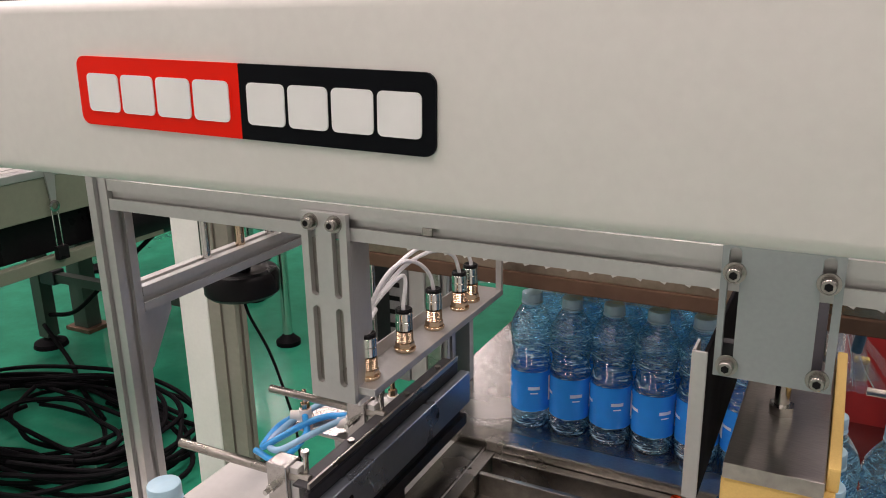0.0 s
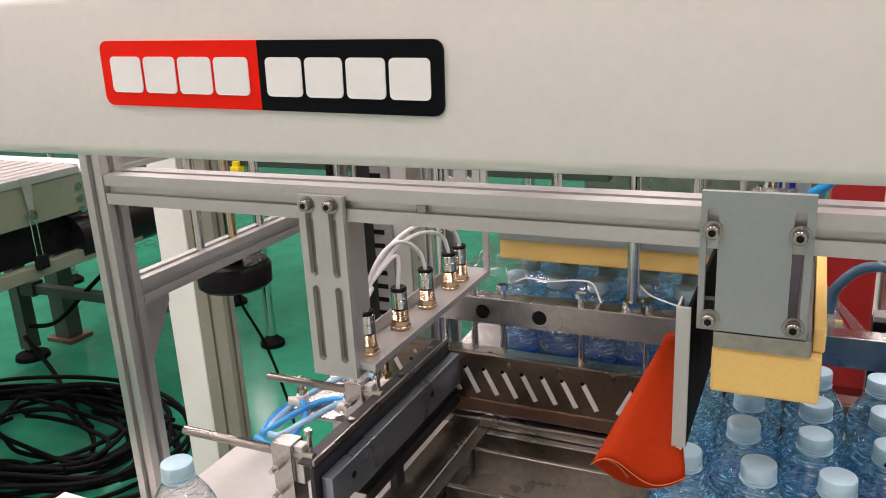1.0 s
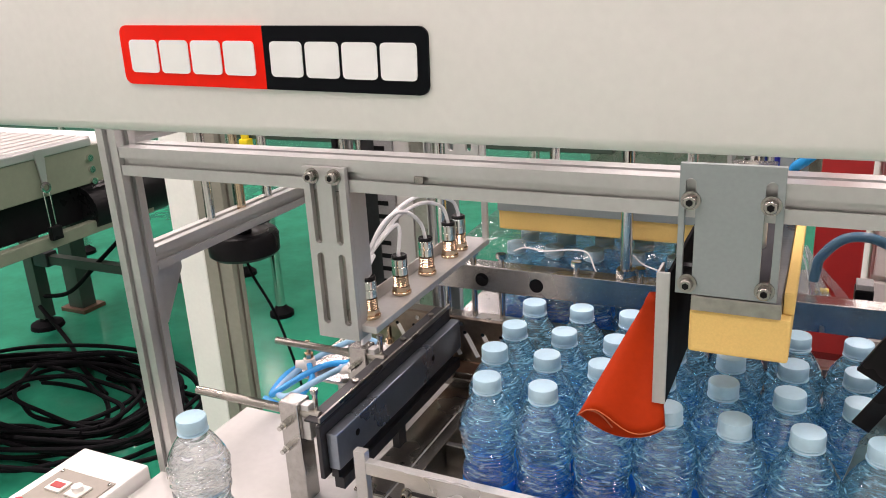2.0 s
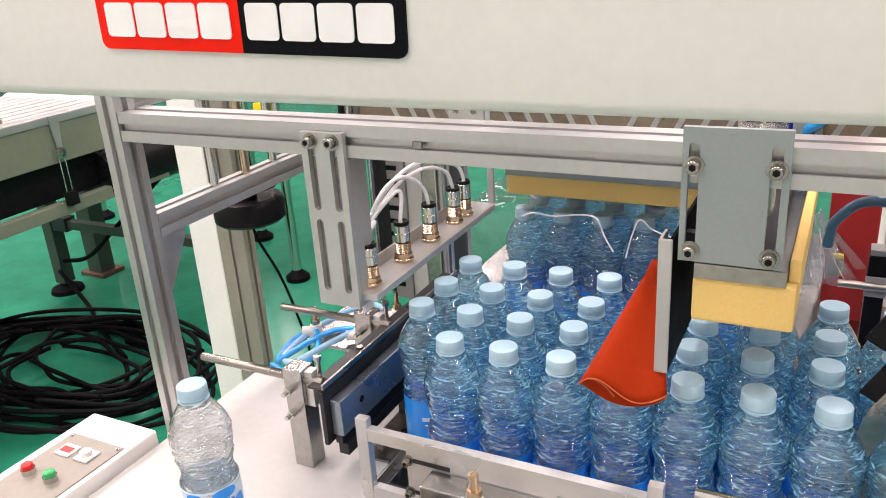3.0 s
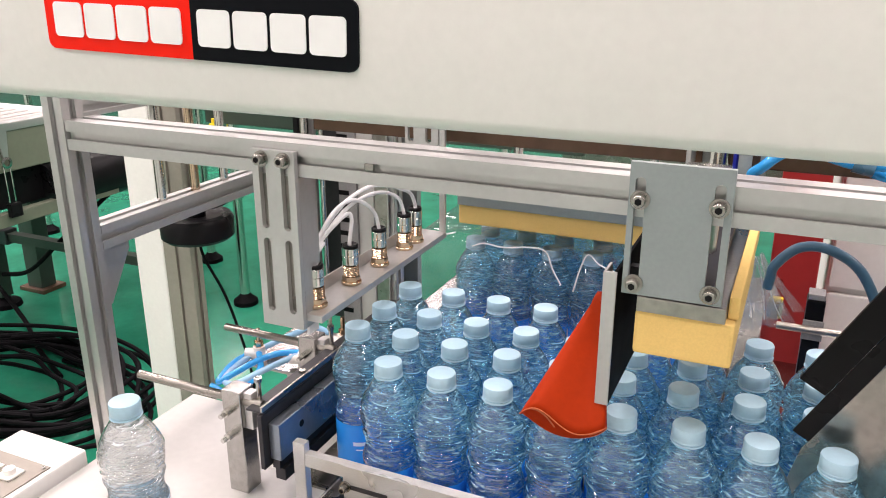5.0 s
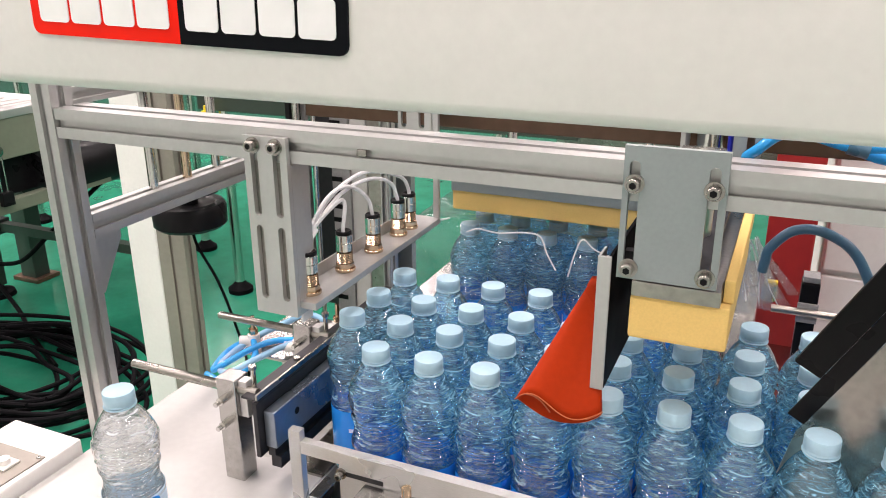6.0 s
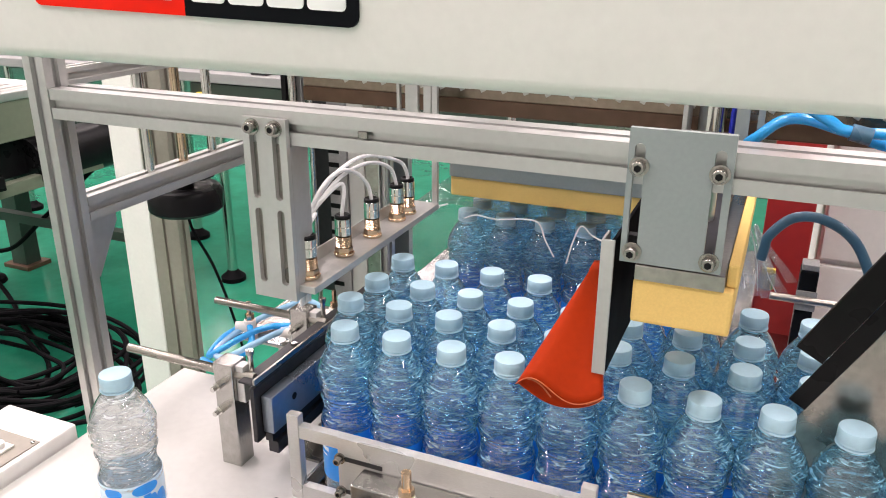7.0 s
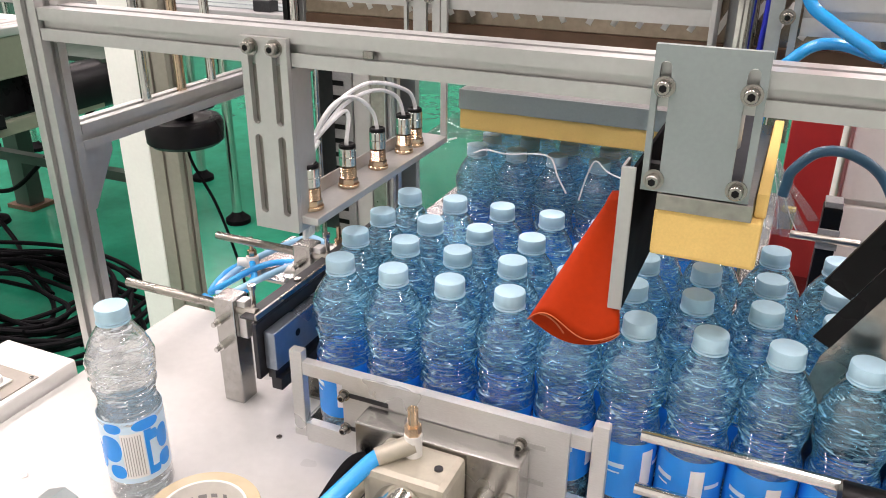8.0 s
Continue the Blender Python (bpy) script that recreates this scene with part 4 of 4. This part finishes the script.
    for a0, z, wdt, h in ((-126, 0.068, 44, 0.030), (-118, 0.042, 32, 0.016), (-24, 0.070, 30, 0.026), (-26, 0.045, 30, 0.018), (-48, 0.040, 18, 0.012), (-44, 0.078, 16, 0.012), (-56, 0.0925, 50, 0.012), (-116, 0.0920, 34, 0.011), (-160, 0.055, 40, 0.030)):
        print_blob(s, a0, z, wdt, h, LABELM)
    for k in range(8):
        print_patch(s, -100 + 4.4 * k, 0.060, 1.2, 0.046, GREYFOAM, 0.0309)


bottles()


# ---- film over the pack ----
CURTAIN = []


def film():
    e = thing("film_wrap", "clear glossy plastic film lying over the bottle pack", "plastic film")
    c = thing("film_curtain", "clear glossy plastic film hanging before the bottle pack", "plastic film")
    nx, ny = 60, 26
    grid = []
    for j in range(ny + 1):
        t = j / ny
        row = []
        for i in range(nx + 1):
            x = -0.035 + 0.43 * i / nx
            w = noise.noise(Vector((x * 14, t * 4, 1.3)))
            w2 = noise.noise(Vector((x * 40, t * 9, 4.3)))
            if t < 0.6:
                u = t / 0.6
                y, z = 0.405 + 0.018 * u + 0.010 * w + 0.004 * w2, DECK + 0.016 + 0.205 * u + 0.010 * w * u
            else:
                u = (t - 0.6) / 0.4
                y, z = 0.423 + 0.30 * u, DECK + 0.223 + 0.004 * w2 + 0.008 * w * (1 - u)
            row.append((x, y, z))
        grid.append(row)
    for owner, rows in ((c, grid[:17]), (e, grid[16:])):
        bm = bmesh.new()
        verts = [[bm.verts.new(p) for p in row] for row in rows]
        for a, b in zip(verts, verts[1:]):
            for i in range(nx):
                bm.faces.new((a[i], a[i + 1], b[i + 1], b[i]))
        part("sheet", bm, FILM, owner, smooth=True)
    CURTAIN.append(c)
    for pts in ([(0.055, 0.415, 1.098), (0.075, 0.412, 1.106), (0.105, 0.414, 1.103), (0.145, 0.410, 1.110), (0.170, 0.408, 1.108), (0.182, 0.405, 1.085), (0.196, 0.404, 1.062)],
                [(0.214, 0.404, 1.055), (0.222, 0.406, 1.090), (0.232, 0.408, 1.112), (0.250, 0.410, 1.098), (0.290, 0.410, 1.086)],
                [(-0.03, 0.402, 1.095), (0.0, 0.408, 1.108), (0.03, 0.41, 1.118)]):
        part("fold", tube(pts, 0.0012, 6, 6), FOLDGLINT, c, "fold in the film with its glint painted white", True)
    s = thing("film_scrap", "crumpled clear film hanging beside the press", "plastic film")
    for k in range(11):
        bm = bmesh.new()
        x0, spread, drop = 0.440 + 0.0012 * k, 0.052 * (k / 10) ** 1.2 - 0.006, 0.075 + 0.022 * ((k * 7) % 5) / 4
        rows = []
        for j in range(9):
            t = j / 8
            wide = 0.004 + 0.011 * t
            y = 0.402 + 0.004 * k + 0.010 * noise.noise(Vector((k, 3 * t, 0)))
            rows.append([bm.verts.new((x0 + spread * t + 0.003 * math.sin(4 * t + k) + dx, y + 0.003 * q, 1.135 - drop * t)) for q, dx in enumerate((0, wide / 2, wide))])
        for a, b in zip(rows, rows[1:]):
            for q in range(2):
                bm.faces.new((a[q], a[q + 1], b[q + 1], b[q]))
        edge = [tuple(r[0].co) for r in rows]
        part("strip", bm, SCRAP, s, smooth=True)
        if k % 3 == 0:
            part("crease", tube(edge, 0.0008, 5, 3), FOLDGLINT, s, "crease with its glint painted white", True)


film()


# ---- control box, tape and small things on the table ----
def table_things():
    c = thing("control_box", "white sloping control box with a steel button panel", "control box")
    part("box", box(-0.420, -0.3025, -0.36, -0.012, 0.845, 0.905, 0.003), WHITE, c)
    part("stand", box(-0.40, -0.31, -0.34, -0.03, FLOOR, 0.8448), WHITE, c)
    part("panel", box(-0.404, -0.310, -0.30, -0.060, 0.905, 0.9066, 0.0006), TAUPE, c, "brown-grey steel button panel")
    for x, y in ((-0.399, -0.066), (-0.315, -0.066)):
        part("screw", cyl((x, y, 0.9066), (x, y, 0.908), 0.0025, seg=10), STEEL, c)
    d = part("display", box(-0.388, -0.362, -0.104, -0.082, 0.9066, 0.9095, 0.0008), CARD, c, "small framed display")
    part("screen", box(-0.384, -0.366, -0.098, -0.088, 0.9095, 0.9102), REDMETAL, d)
    d = part("selector", box(-0.353, -0.329, -0.104, -0.080, 0.9066, 0.9092, 0.0008), CARD, c, "pale square selector plate")
    part("knob", cyl((-0.341, -0.092, 0.9092), (-0.341, -0.092, 0.916), 0.007), WHITE, d, smooth=True)
    for x, m in ((-0.383, REDB), (-0.343, GREENB)):
        b = part("button", cyl((x, -0.144, 0.9066), (x, -0.144, 0.914), 0.0085), CHROME, c, smooth=True)
        part("button_cap", lathe([(0.0072, 0), (0.0076, 0.002), (0.0070, 0.0055), (0.0045, 0.007)], 20, (x, -0.144, 0.914)), m, b, smooth=True)
    t = thing("tape_roll", "roll of buff packing tape with a printed card core", "tape roll", (0.038, -0.184, DECK))
    bm = lathe([(0.040, 0.0), (0.0515, 0.0), (0.052, 0.001), (0.052, 0.047), (0.0515, 0.048), (0.040, 0.048), (0.040, 0.0)], 48, close=False)
    part("tape", bm, TAPEM, t, smooth=True)
    part("core", lathe([(0.0375, 0.0), (0.0398, 0.0), (0.0398, 0.0485), (0.0375, 0.0485), (0.0375, 0.0)], 48, close=False), CARD, t, "printed card core", True)
    for k in range(22):
        if k % 6 < 4:
            print_patch(t, 16.4 * k, 0.032, 6 + 3 * (k % 3), 0.0045, GREYFOAM, 0.0372)
            print_patch(t, 16.4 * k, 0.020, 8 + 2 * (k % 2), 0.0025, GREYFOAM, 0.0372)
    w = thing("metal_wedge", "small grey metal wedge lying on the table", "metal piece", (-0.132, -0.212, DECK))
    part("wedge", extrude_outline([(-0.022, 0), (0.022, 0), (0.020, 0.014), (0.004, 0.020), (-0.02, 0.009)], 0.022), GREYPLATE, w)


table_things()


# ---- background ----
def background():
    # white square column and the profile beside it
    c = thing("support_column", "white painted square column with an aluminium profile", "column")
    part("column", box(-0.815, -0.735, 0.60, 0.68, FLOOR, 1.7, 0.004), WHITE, c)
    # taupe carries the shade that lies on this aluminium profile
    profile_bar("profile", c, (-0.698, 0.618, FLOOR), (-0.698, 0.618, 1.7), 0.072, 0.034, "aluminium profile, its shade in the taupe colour", TAUPE)
    # black disc under the side bar
    s = thing("handwheel", "black round handwheel under the aluminium side bar", "handwheel", (-0.322, 0.255, 1.109))
    part("wheel", lathe([(0.022, 0.002), (0.048, 0.0), (0.0535, 0.005), (0.054, 0.030), (0.050, 0.036), (0.040, 0.037), (0.036, 0.034), (0.016, 0.034)], 44), BLACK, s, smooth=True)
    part("hub", cyl((0.0, 0, 0.030), (0.0, 0, 0.0565), 0.014), BLACK, s, smooth=True)
    part("bracket", box(-0.02, 0.045, -0.014, 0.014, 0.0520, 0.0567, 0.001), DARK, s)
    part("cable", tube([(0.0, 0, 0.004), (0.006, 0, -0.03), (0.03, 0.01, -0.09), (0.045, 0.02, -0.16), (0.045, 0.04, -0.24), (0.04, 0.05, -0.34)], 0.0022), RUBBERSHADE, s, "thin black cable", True)
    # leg of the machine behind
    m = thing("outfeed_frame", "aluminium outfeed frame on levelling feet", "machine frame")
    for x, y in ((-1.74, 2.09), (-1.2, 2.485), (-0.5, 2.09), (-2.26, 2.485), (-3.45, 2.485)):
        part("leg", cyl((x, y, FLOOR + 0.05), (x, y, 0.90), 0.022, seg=16), CHROME, m, smooth=True)
        part("foot", lathe([(0.055, 0.0), (0.055, 0.02), (0.03, 0.04), (0.02, 0.055)], 20, (x, y, FLOOR)), RUBBERSHADE, m, smooth=True)
    part("bar", box(-1.85, -0.2, 2.06, 2.12, 0.88, 0.94, 0.004), MACHINED, m)
    part("bar", box(-3.6, -0.2, 2.455, 2.515, 0.88, 0.94, 0.004), MACHINED, m)
    for q in range(7):
        part("slat", box(-3.3, -0.35, 2.05 + 0.10 * q, 2.125 + 0.10 * q, 0.945, 0.985, 0.004), GREYPLATE if q % 3 else GREYFOAM, m)
    for x in (-2.9, -2.3, -1.7, -1.1):
        part("cross_slat", box(x, x + 0.05, 2.06, 2.73, 0.9405, 0.9445), DARK, m)
        part("guide_block", box(x + 0.15, x + 0.23, 2.08, 2.14, 0.9855, 1.03, 0.004), DARK, m)
    part("guide_rail", box(-3.3, -0.35, 2.10, 2.115, 1.03, 1.05, 0.002), ALU, m)
    # conveyor far to the side
    k = thing("conveyor", "grey-green steel conveyor with slatted top", "conveyor")
    part("side_panel", box(-2.11, -2.08, -1.5, 1.60, 0.812, 0.955, 0.004), MACHINE, k)
    part("side_panel", box(-2.75, -2.72, -1.5, 1.60, 0.812, 0.955, 0.004), MACHINE, k)
    part("end_roller", cyl((-2.74, 1.58, 0.945), (-2.085, 1.58, 0.945), 0.045), WHITE, k, smooth=True)
    for i in range(9):
        x = -2.71 + 0.068 * i
        part("slat", box(x, x + 0.054, -1.5, 1.53, 0.955, 0.985, 0.004), SLATM, k)
    part("top_edge", box(-2.125, -2.075, -1.5, 1.50, 0.9552, 0.985, 0.004), ALU, k)
    part("tray", box(-2.72, -2.14, -1.5, 1.55, 0.665, 0.812, 0.004), BLACK, k, "black under-tray")
    part("lower_rail", box(-2.11, -2.07, -1.5, 1.75, 0.620, 0.668, 0.004), MACHINE, k)
    part("motor", cyl((-2.15, 1.45, 0.70), (-2.15, 1.85, 0.70), 0.10), BLACK, k, smooth=True)
    for x, y in ((-2.73, 1.62), (-2.73, 0.2), (-2.1, 0.2)):
        part("leg", box(x - 0.03, x + 0.03, y - 0.03, y + 0.03, FLOOR + 0.05, 0.62), MACHINED, k)
        part("foot", lathe([(0.075, 0.0), (0.07, 0.02), (0.03, 0.035), (0.02, 0.06)], 20, (x, y, FLOOR)), RUBBERSHADE, k, smooth=True)
    part("post", box(-2.79, -2.70, 1.80, 1.88, FLOOR + 0.02, 0.80), MACHINED, k)
    part("base_plate", box(-2.83, -2.67, 1.78, 1.91, FLOOR, FLOOR + 0.02, 0.003), BROWN, k)
    part("post_head", box(-2.72, -2.1, 1.80, 2.03, 0.78, 0.80), MACHINED, k)
    part("cross_bar", box(-2.72, -1.75, 1.60, 1.64, 0.378, 0.416), MACHINED, k)
    part("cross_joint", box(-2.69, -2.60, 1.59, 1.65, 0.365, 0.43, 0.004), DARK, k)
    part("cross_foot", box(-1.79, -1.75, 1.60, 1.64, FLOOR, 0.3775), MACHINED, k)
    for i in range(3):
        part("bolt", cyl((-2.08, 1.48, 0.82 + 0.045 * i), (-2.068, 1.48, 0.82 + 0.045 * i), 0.013, seg=10), CHROME, k)
    for yk, xk in ((1.02, -2.12), (1.10, -2.16)):
        part("adjuster_rod", cyl((xk, yk, 0.985), (xk, yk, 1.045), 0.008, seg=10), CHROME, k)
        part("adjuster_knob", lathe([(0.010, 0.0), (0.020, 0.006), (0.020, 0.026), (0.012, 0.032)], 16, (xk, yk, 1.04)), BLACK, k, smooth=True)
    part("adjuster_bar", box(-2.40, -2.06, 1.045, 1.065, 1.0, 1.016, 0.002), ALU, k)
    part("hook_plate", moved(extrude_outline([(-0.022, 0.0), (0.022, 0.0), (0.010, -0.12), (-0.010, -0.12)], 0.006), m=Matrix.Translation((-2.070, 1.265, 0.985)) @ Matrix.Rotation(radians(90), 4, "Z")), ALU, k)
    part("ring", lathe([(0.012, -0.004), (0.021, -0.002), (0.021, 0.002), (0.012, 0.004), (0.012, -0.004)], 20, (0, 0, 0), close=False), STEEL, k, smooth=True).matrix_basis = pose(-2.062, 1.258, 0.850, 0, 90, 0)
    for dy in (-0.012, 0.012):
        part("pull_wire", tube([(-2.062, 1.256 + dy, 0.843), (-2.060, 1.255 + dy, 0.78), (-2.060, 1.255 + dy, 0.70)], 0.0025, 6), CHROME, k, smooth=True)
    part("clasp", box(-2.069, -2.045, 1.232, 1.278, 0.655, 0.705, 0.004), BLACK, k)
    t = thing("hanging_cable", "thin white cable hanging from the conveyor", "cable")
    part("wire", tube([(-2.10, 1.03, 1.02), (-2.06, 0.99, 0.97), (-2.06, 0.93, 0.86), (-2.06, 0.82, 0.77), (-2.06, 0.7, 0.74), (-2.06, 0.5, 0.78)], 0.008), TUBEW, t, smooth=True)
    # bundle of black cables on the floor
    rng = random.Random(11)
    for i in range(19):
        b = thing("floor_cable", "black cable lying coiled on the green floor", "cable", group="cable bundle")
        cx, cy, r = -2.00 + rng.uniform(-0.14, 0.14), 1.05 + rng.uniform(-0.12, 0.12), rng.uniform(0.22, 0.46)
        ph = rng.uniform(0, 6.28)
        pts = []
        for q in range(12):
            a = ph + q * 0.55
            pts.append((cx + r * 1.25 * math.cos(a) + rng.uniform(-0.03, 0.03), cy + r * 0.75 * math.sin(a) + rng.uniform(-0.03, 0.03), FLOOR + 0.012 + 0.0045 * i + 0.03 * (0.5 + 0.5 * math.sin(a * 2 + i))))
        part("cable", tube(pts, 0.0085, 8, 5), RUBBERSHADE, b, smooth=True)
    for pts in ([(-2.0, 1.3, FLOOR + 0.02), (-1.6, 1.32, FLOOR + 0.015), (-1.2, 1.25, FLOOR + 0.015), (-0.9, 1.1, FLOOR + 0.015)], [(-2.72, 1.62, 0.20), (-2.5, 1.60, 0.26), (-2.3, 1.62, 0.42), (-2.1, 1.72, 0.62)], [(-2.7, 1.58, FLOOR + 0.12), (-2.45, 1.5, FLOOR + 0.02), (-2.2, 1.35, FLOOR + 0.015), (-1.9, 1.2, FLOOR + 0.02)]):
        b = thing("floor_cable", "black cable trailing across the green floor", "cable", group="cable bundle")
        part("cable", tube(pts, 0.0095, 8, 8), RUBBERSHADE, b, smooth=True)
    # slotted cable duct and cabinet behind the sensors
    d = thing("cable_duct", "grey slotted cable duct standing on the machine", "cable duct")
    part("duct", box(-0.226, -0.192, 0.50, 0.54, DECK, 1.62), GREYFOAM, d)
    for i in range(26):
        part("slot", box(-0.2255, -0.206, 0.4985, 0.5005, 0.91 + 0.024 * i, 0.918 + 0.024 * i), BLACK, d)
    part("light_panel", box(-0.1915, -0.162, 0.505, 0.515, DECK, 1.62, 0.001), TABLE, d, "pale grey panel")
    part("tinted_panel", box(-0.1615, -0.112, 0.508, 0.512, DECK, 1.62), STEELX, d, "dull tinted panel")
    part("back_panel", box(-0.29, -0.10, 0.545, 0.56, DECK, 1.62), GREYPLATE, d)
    # black box stands in for the shaded gap beside the strip
    part("gap_shade", box(-0.284, -0.2755, 0.46, 0.50, DECK, 1.62), BLACK, d)
    part("strip", box(-0.275, -0.266, 0.49, 0.50, DECK, 1.62, 0.001), ALU, d)
    part("dark_panel", box(-0.2655, -0.2265, 0.52, 0.53, DECK, 1.62), DARK, d)
    part("slide_rod", cyl((-0.238, 0.47, DECK), (-0.238, 0.47, 1.62), 0.0045), CHROME, d, smooth=True)
    # cabinets to the right
    r = thing("red_column", "dark red painted machine column", "column")
    part("column", box(0.462, 0.532, 0.66, 0.80, FLOOR, 1.9, 0.003), REDMETAL, r)
    v = thing("shutoff_valve", "small shut-off valve with a yellow handle", "valve")
    part("pipe", cyl((0.478, 0.548, 1.020), (0.478, 0.6598, 1.020), 0.008), STEEL, v, smooth=True)
    part("body", cyl((0.478, 0.548, 1.008), (0.478, 0.548, 1.032), 0.011), BRASS, v, smooth=True)
    part("handle", box(0.469, 0.488, 0.543, 0.553, 1.0322, 1.038, 0.002), YELLOW, v, "yellow handle")
    w = thing("white_cabinet", "white machine cabinet with flat doors", "cabinet")
    part("body", box(0.548, 1.6, 0.74, 1.3, FLOOR, 1.24, 0.004), WHITE, w)
    part("door", box(0.552, 1.6, 0.728, 0.7395, FLOOR + 0.1, 0.99, 0.003), WHITE, w)
    part("door", box(0.552, 1.6, 0.728, 0.7395, 1.0, 1.235, 0.003), WHITE, w)
    q = thing("rod_holder", "black clamp holding a horizontal steel rod", "clamp")
    part("clamp", box(0.515, 0.537, 0.42, 0.45, 0.93, 1.088, 0.002), BLACK, q)
    part("stand", box(0.519, 0.533, 0.425, 0.445, DECK, 0.93), STEEL, q)
    part("clamp_face", box(0.5135, 0.5385, 0.4165, 0.4195, 1.035, 1.062, 0.001), GREYFOAM, q, "grey clamp plate")
    part("clamp_top", box(0.5160, 0.5360, 0.4220, 0.4480, 1.0885, 1.096, 0.001), GREYFOAM, q, "grey cap")
    part("rod", cyl((0.483, 0.415, 1.050), (0.562, 0.415, 1.050), 0.005), STEELX, q, smooth=True)
    h = thing("air_hose", "dark blue air hose bent in an arch", "hose")
    part("hose", tube([(0.466, 0.411, 1.100), (0.468, 0.410, 1.115), (0.472, 0.408, 1.134), (0.497, 0.408, 1.160), (0.533, 0.408, 1.161), (0.573, 0.408, 1.133), (0.603, 0.408, 1.06), (0.613, 0.408, 0.95), (0.613, 0.408, DECK - 0.002)], 0.0064), TUBED, h, smooth=True)
    for pts in ([(0.425, 0.36, 1.20), (0.428, 0.33, 1.255), (0.446, 0.30, 1.281), (0.467, 0.30, 1.299), (0.493, 0.30, 1.302), (0.534, 0.30, 1.292), (0.60, 0.30, 1.28), (0.8, 0.30, 1.30)],
                [(0.44, 0.28, 1.44), (0.446, 0.28, 1.38), (0.456, 0.28, 1.344), (0.478, 0.28, 1.326), (0.512, 0.28, 1.306), (0.533, 0.28, 1.297), (0.60, 0.285, 1.30), (0.8, 0.29, 1.33)]):
        h = thing("air_hose", "bright blue air hose over the machine", "hose")
        part("hose", tube(pts, 0.0062), TUBEB, h, smooth=True)
        part("fitting", cyl(pts[5], (pts[5][0] + 0.02, pts[5][1], pts[5][2] - 0.004), 0.0085), TUBED, h, smooth=True)
    n = thing("far_machine", "dark machine body behind the jaw", "machine")
    part("body", box(-0.4, 0.46, 2.5, 3.0, DECK - 0.3, 1.30, 0.004), STEELX, n)
    part("hood", box(-0.6, 0.46, 3.05, 3.5, 0.9, 1.30, 0.004), WHITE, n)
    part("leg", box(0.1, 0.2, 2.6, 2.7, FLOOR, DECK - 0.3), STEEL, n)
    part("leg", box(0.1, 0.2, 3.2, 3.3, FLOOR, 0.9), STEEL, n)
    y = thing("stop_button", "yellow switch on the bar of the outfeed frame", "switch")
    part("body", box(-1.80, -1.755, 2.02, 2.0595, 0.835, 0.885, 0.004), YELLOW, y)
    part("top", cyl((-1.778, 2.038, 0.885), (-1.778, 2.038, 0.905), 0.017), YELLOW, y, smooth=True)


background()


# ---- what moves ----
def motions():
    jaw = ((0, 0.232), (0.1, 0.214), (0.3, 0.161), (0.5, 0.08), (0.7, 0.018), (0.85, 0.0), (1.2, 0.0), (2.2, 0.0), (2.5, 0.10), (2.8, 0.228), (3.0, 0.30), (3.2, 0.355), (3.5, 0.358), (8.0, 0.358))
    walk(JAW[0], [(t, pose(0, 0, z)) for t, z in jaw])
    # the jaw draws the film down with it; the film then stays over the pack
    walk(CURTAIN[0], [(t, pose(0, 0, z)) for t, z in jaw if t < 0.8] + [(0.85, pose(0, 0, 0)), (8.0, pose(0, 0, 0))])
    pad = ((0, -0.070), (0.1, -0.069), (0.2, -0.064), (0.3, -0.034), (0.4, -0.004), (0.5, 0.0), (1.0, 0.0), (8.0, 0.0))
    walk(PAD[0], [(t, pose(0, 0, z)) for t, z in pad])
    fl = ((0, 0.120), (0.5, 0.119), (0.68, 0.115), (0.75, 0.095), (0.8, 0.066), (0.9, 0.026), (1.0, 0.005), (1.1, 0.0), (8.0, 0.0))
    walk(FLAP[0], [(t, pose(0.346, 0.0, 1.235 - d)) for t, d in fl])
    front = ((0, 0.400), (0.5, 0.398), (0.8, 0.385), (1.0, 0.350), (1.5, 0.272), (1.7, 0.228), (2.1, 0.150), (2.4, 0.126), (2.8, 0.1205), (3.5, 0.119), (4.5, 0.118), (5.0, 0.114), (5.2, 0.112), (6.3, 0.096), (6.5, 0.077), (7.0, 0.069), (8.0, 0.058))
    rest = ((0, 0.386), (0.5, 0.384), (0.8, 0.370), (1.0, 0.332), (1.5, 0.251), (1.7, 0.208), (2.2, 0.115), (2.8, 0.062), (3.0, 0.050), (3.3, 0.039), (3.5, 0.0375), (8.0, 0.0375))
    for li, (y, lane) in enumerate(LANES):
        for b, dx, spin, dy in lane:
            rows = front if li == 0 else rest
            walk(b, [(t, pose(x + dx, y + dy, DECK, 0, 0, spin)) for t, x in rows])


motions()
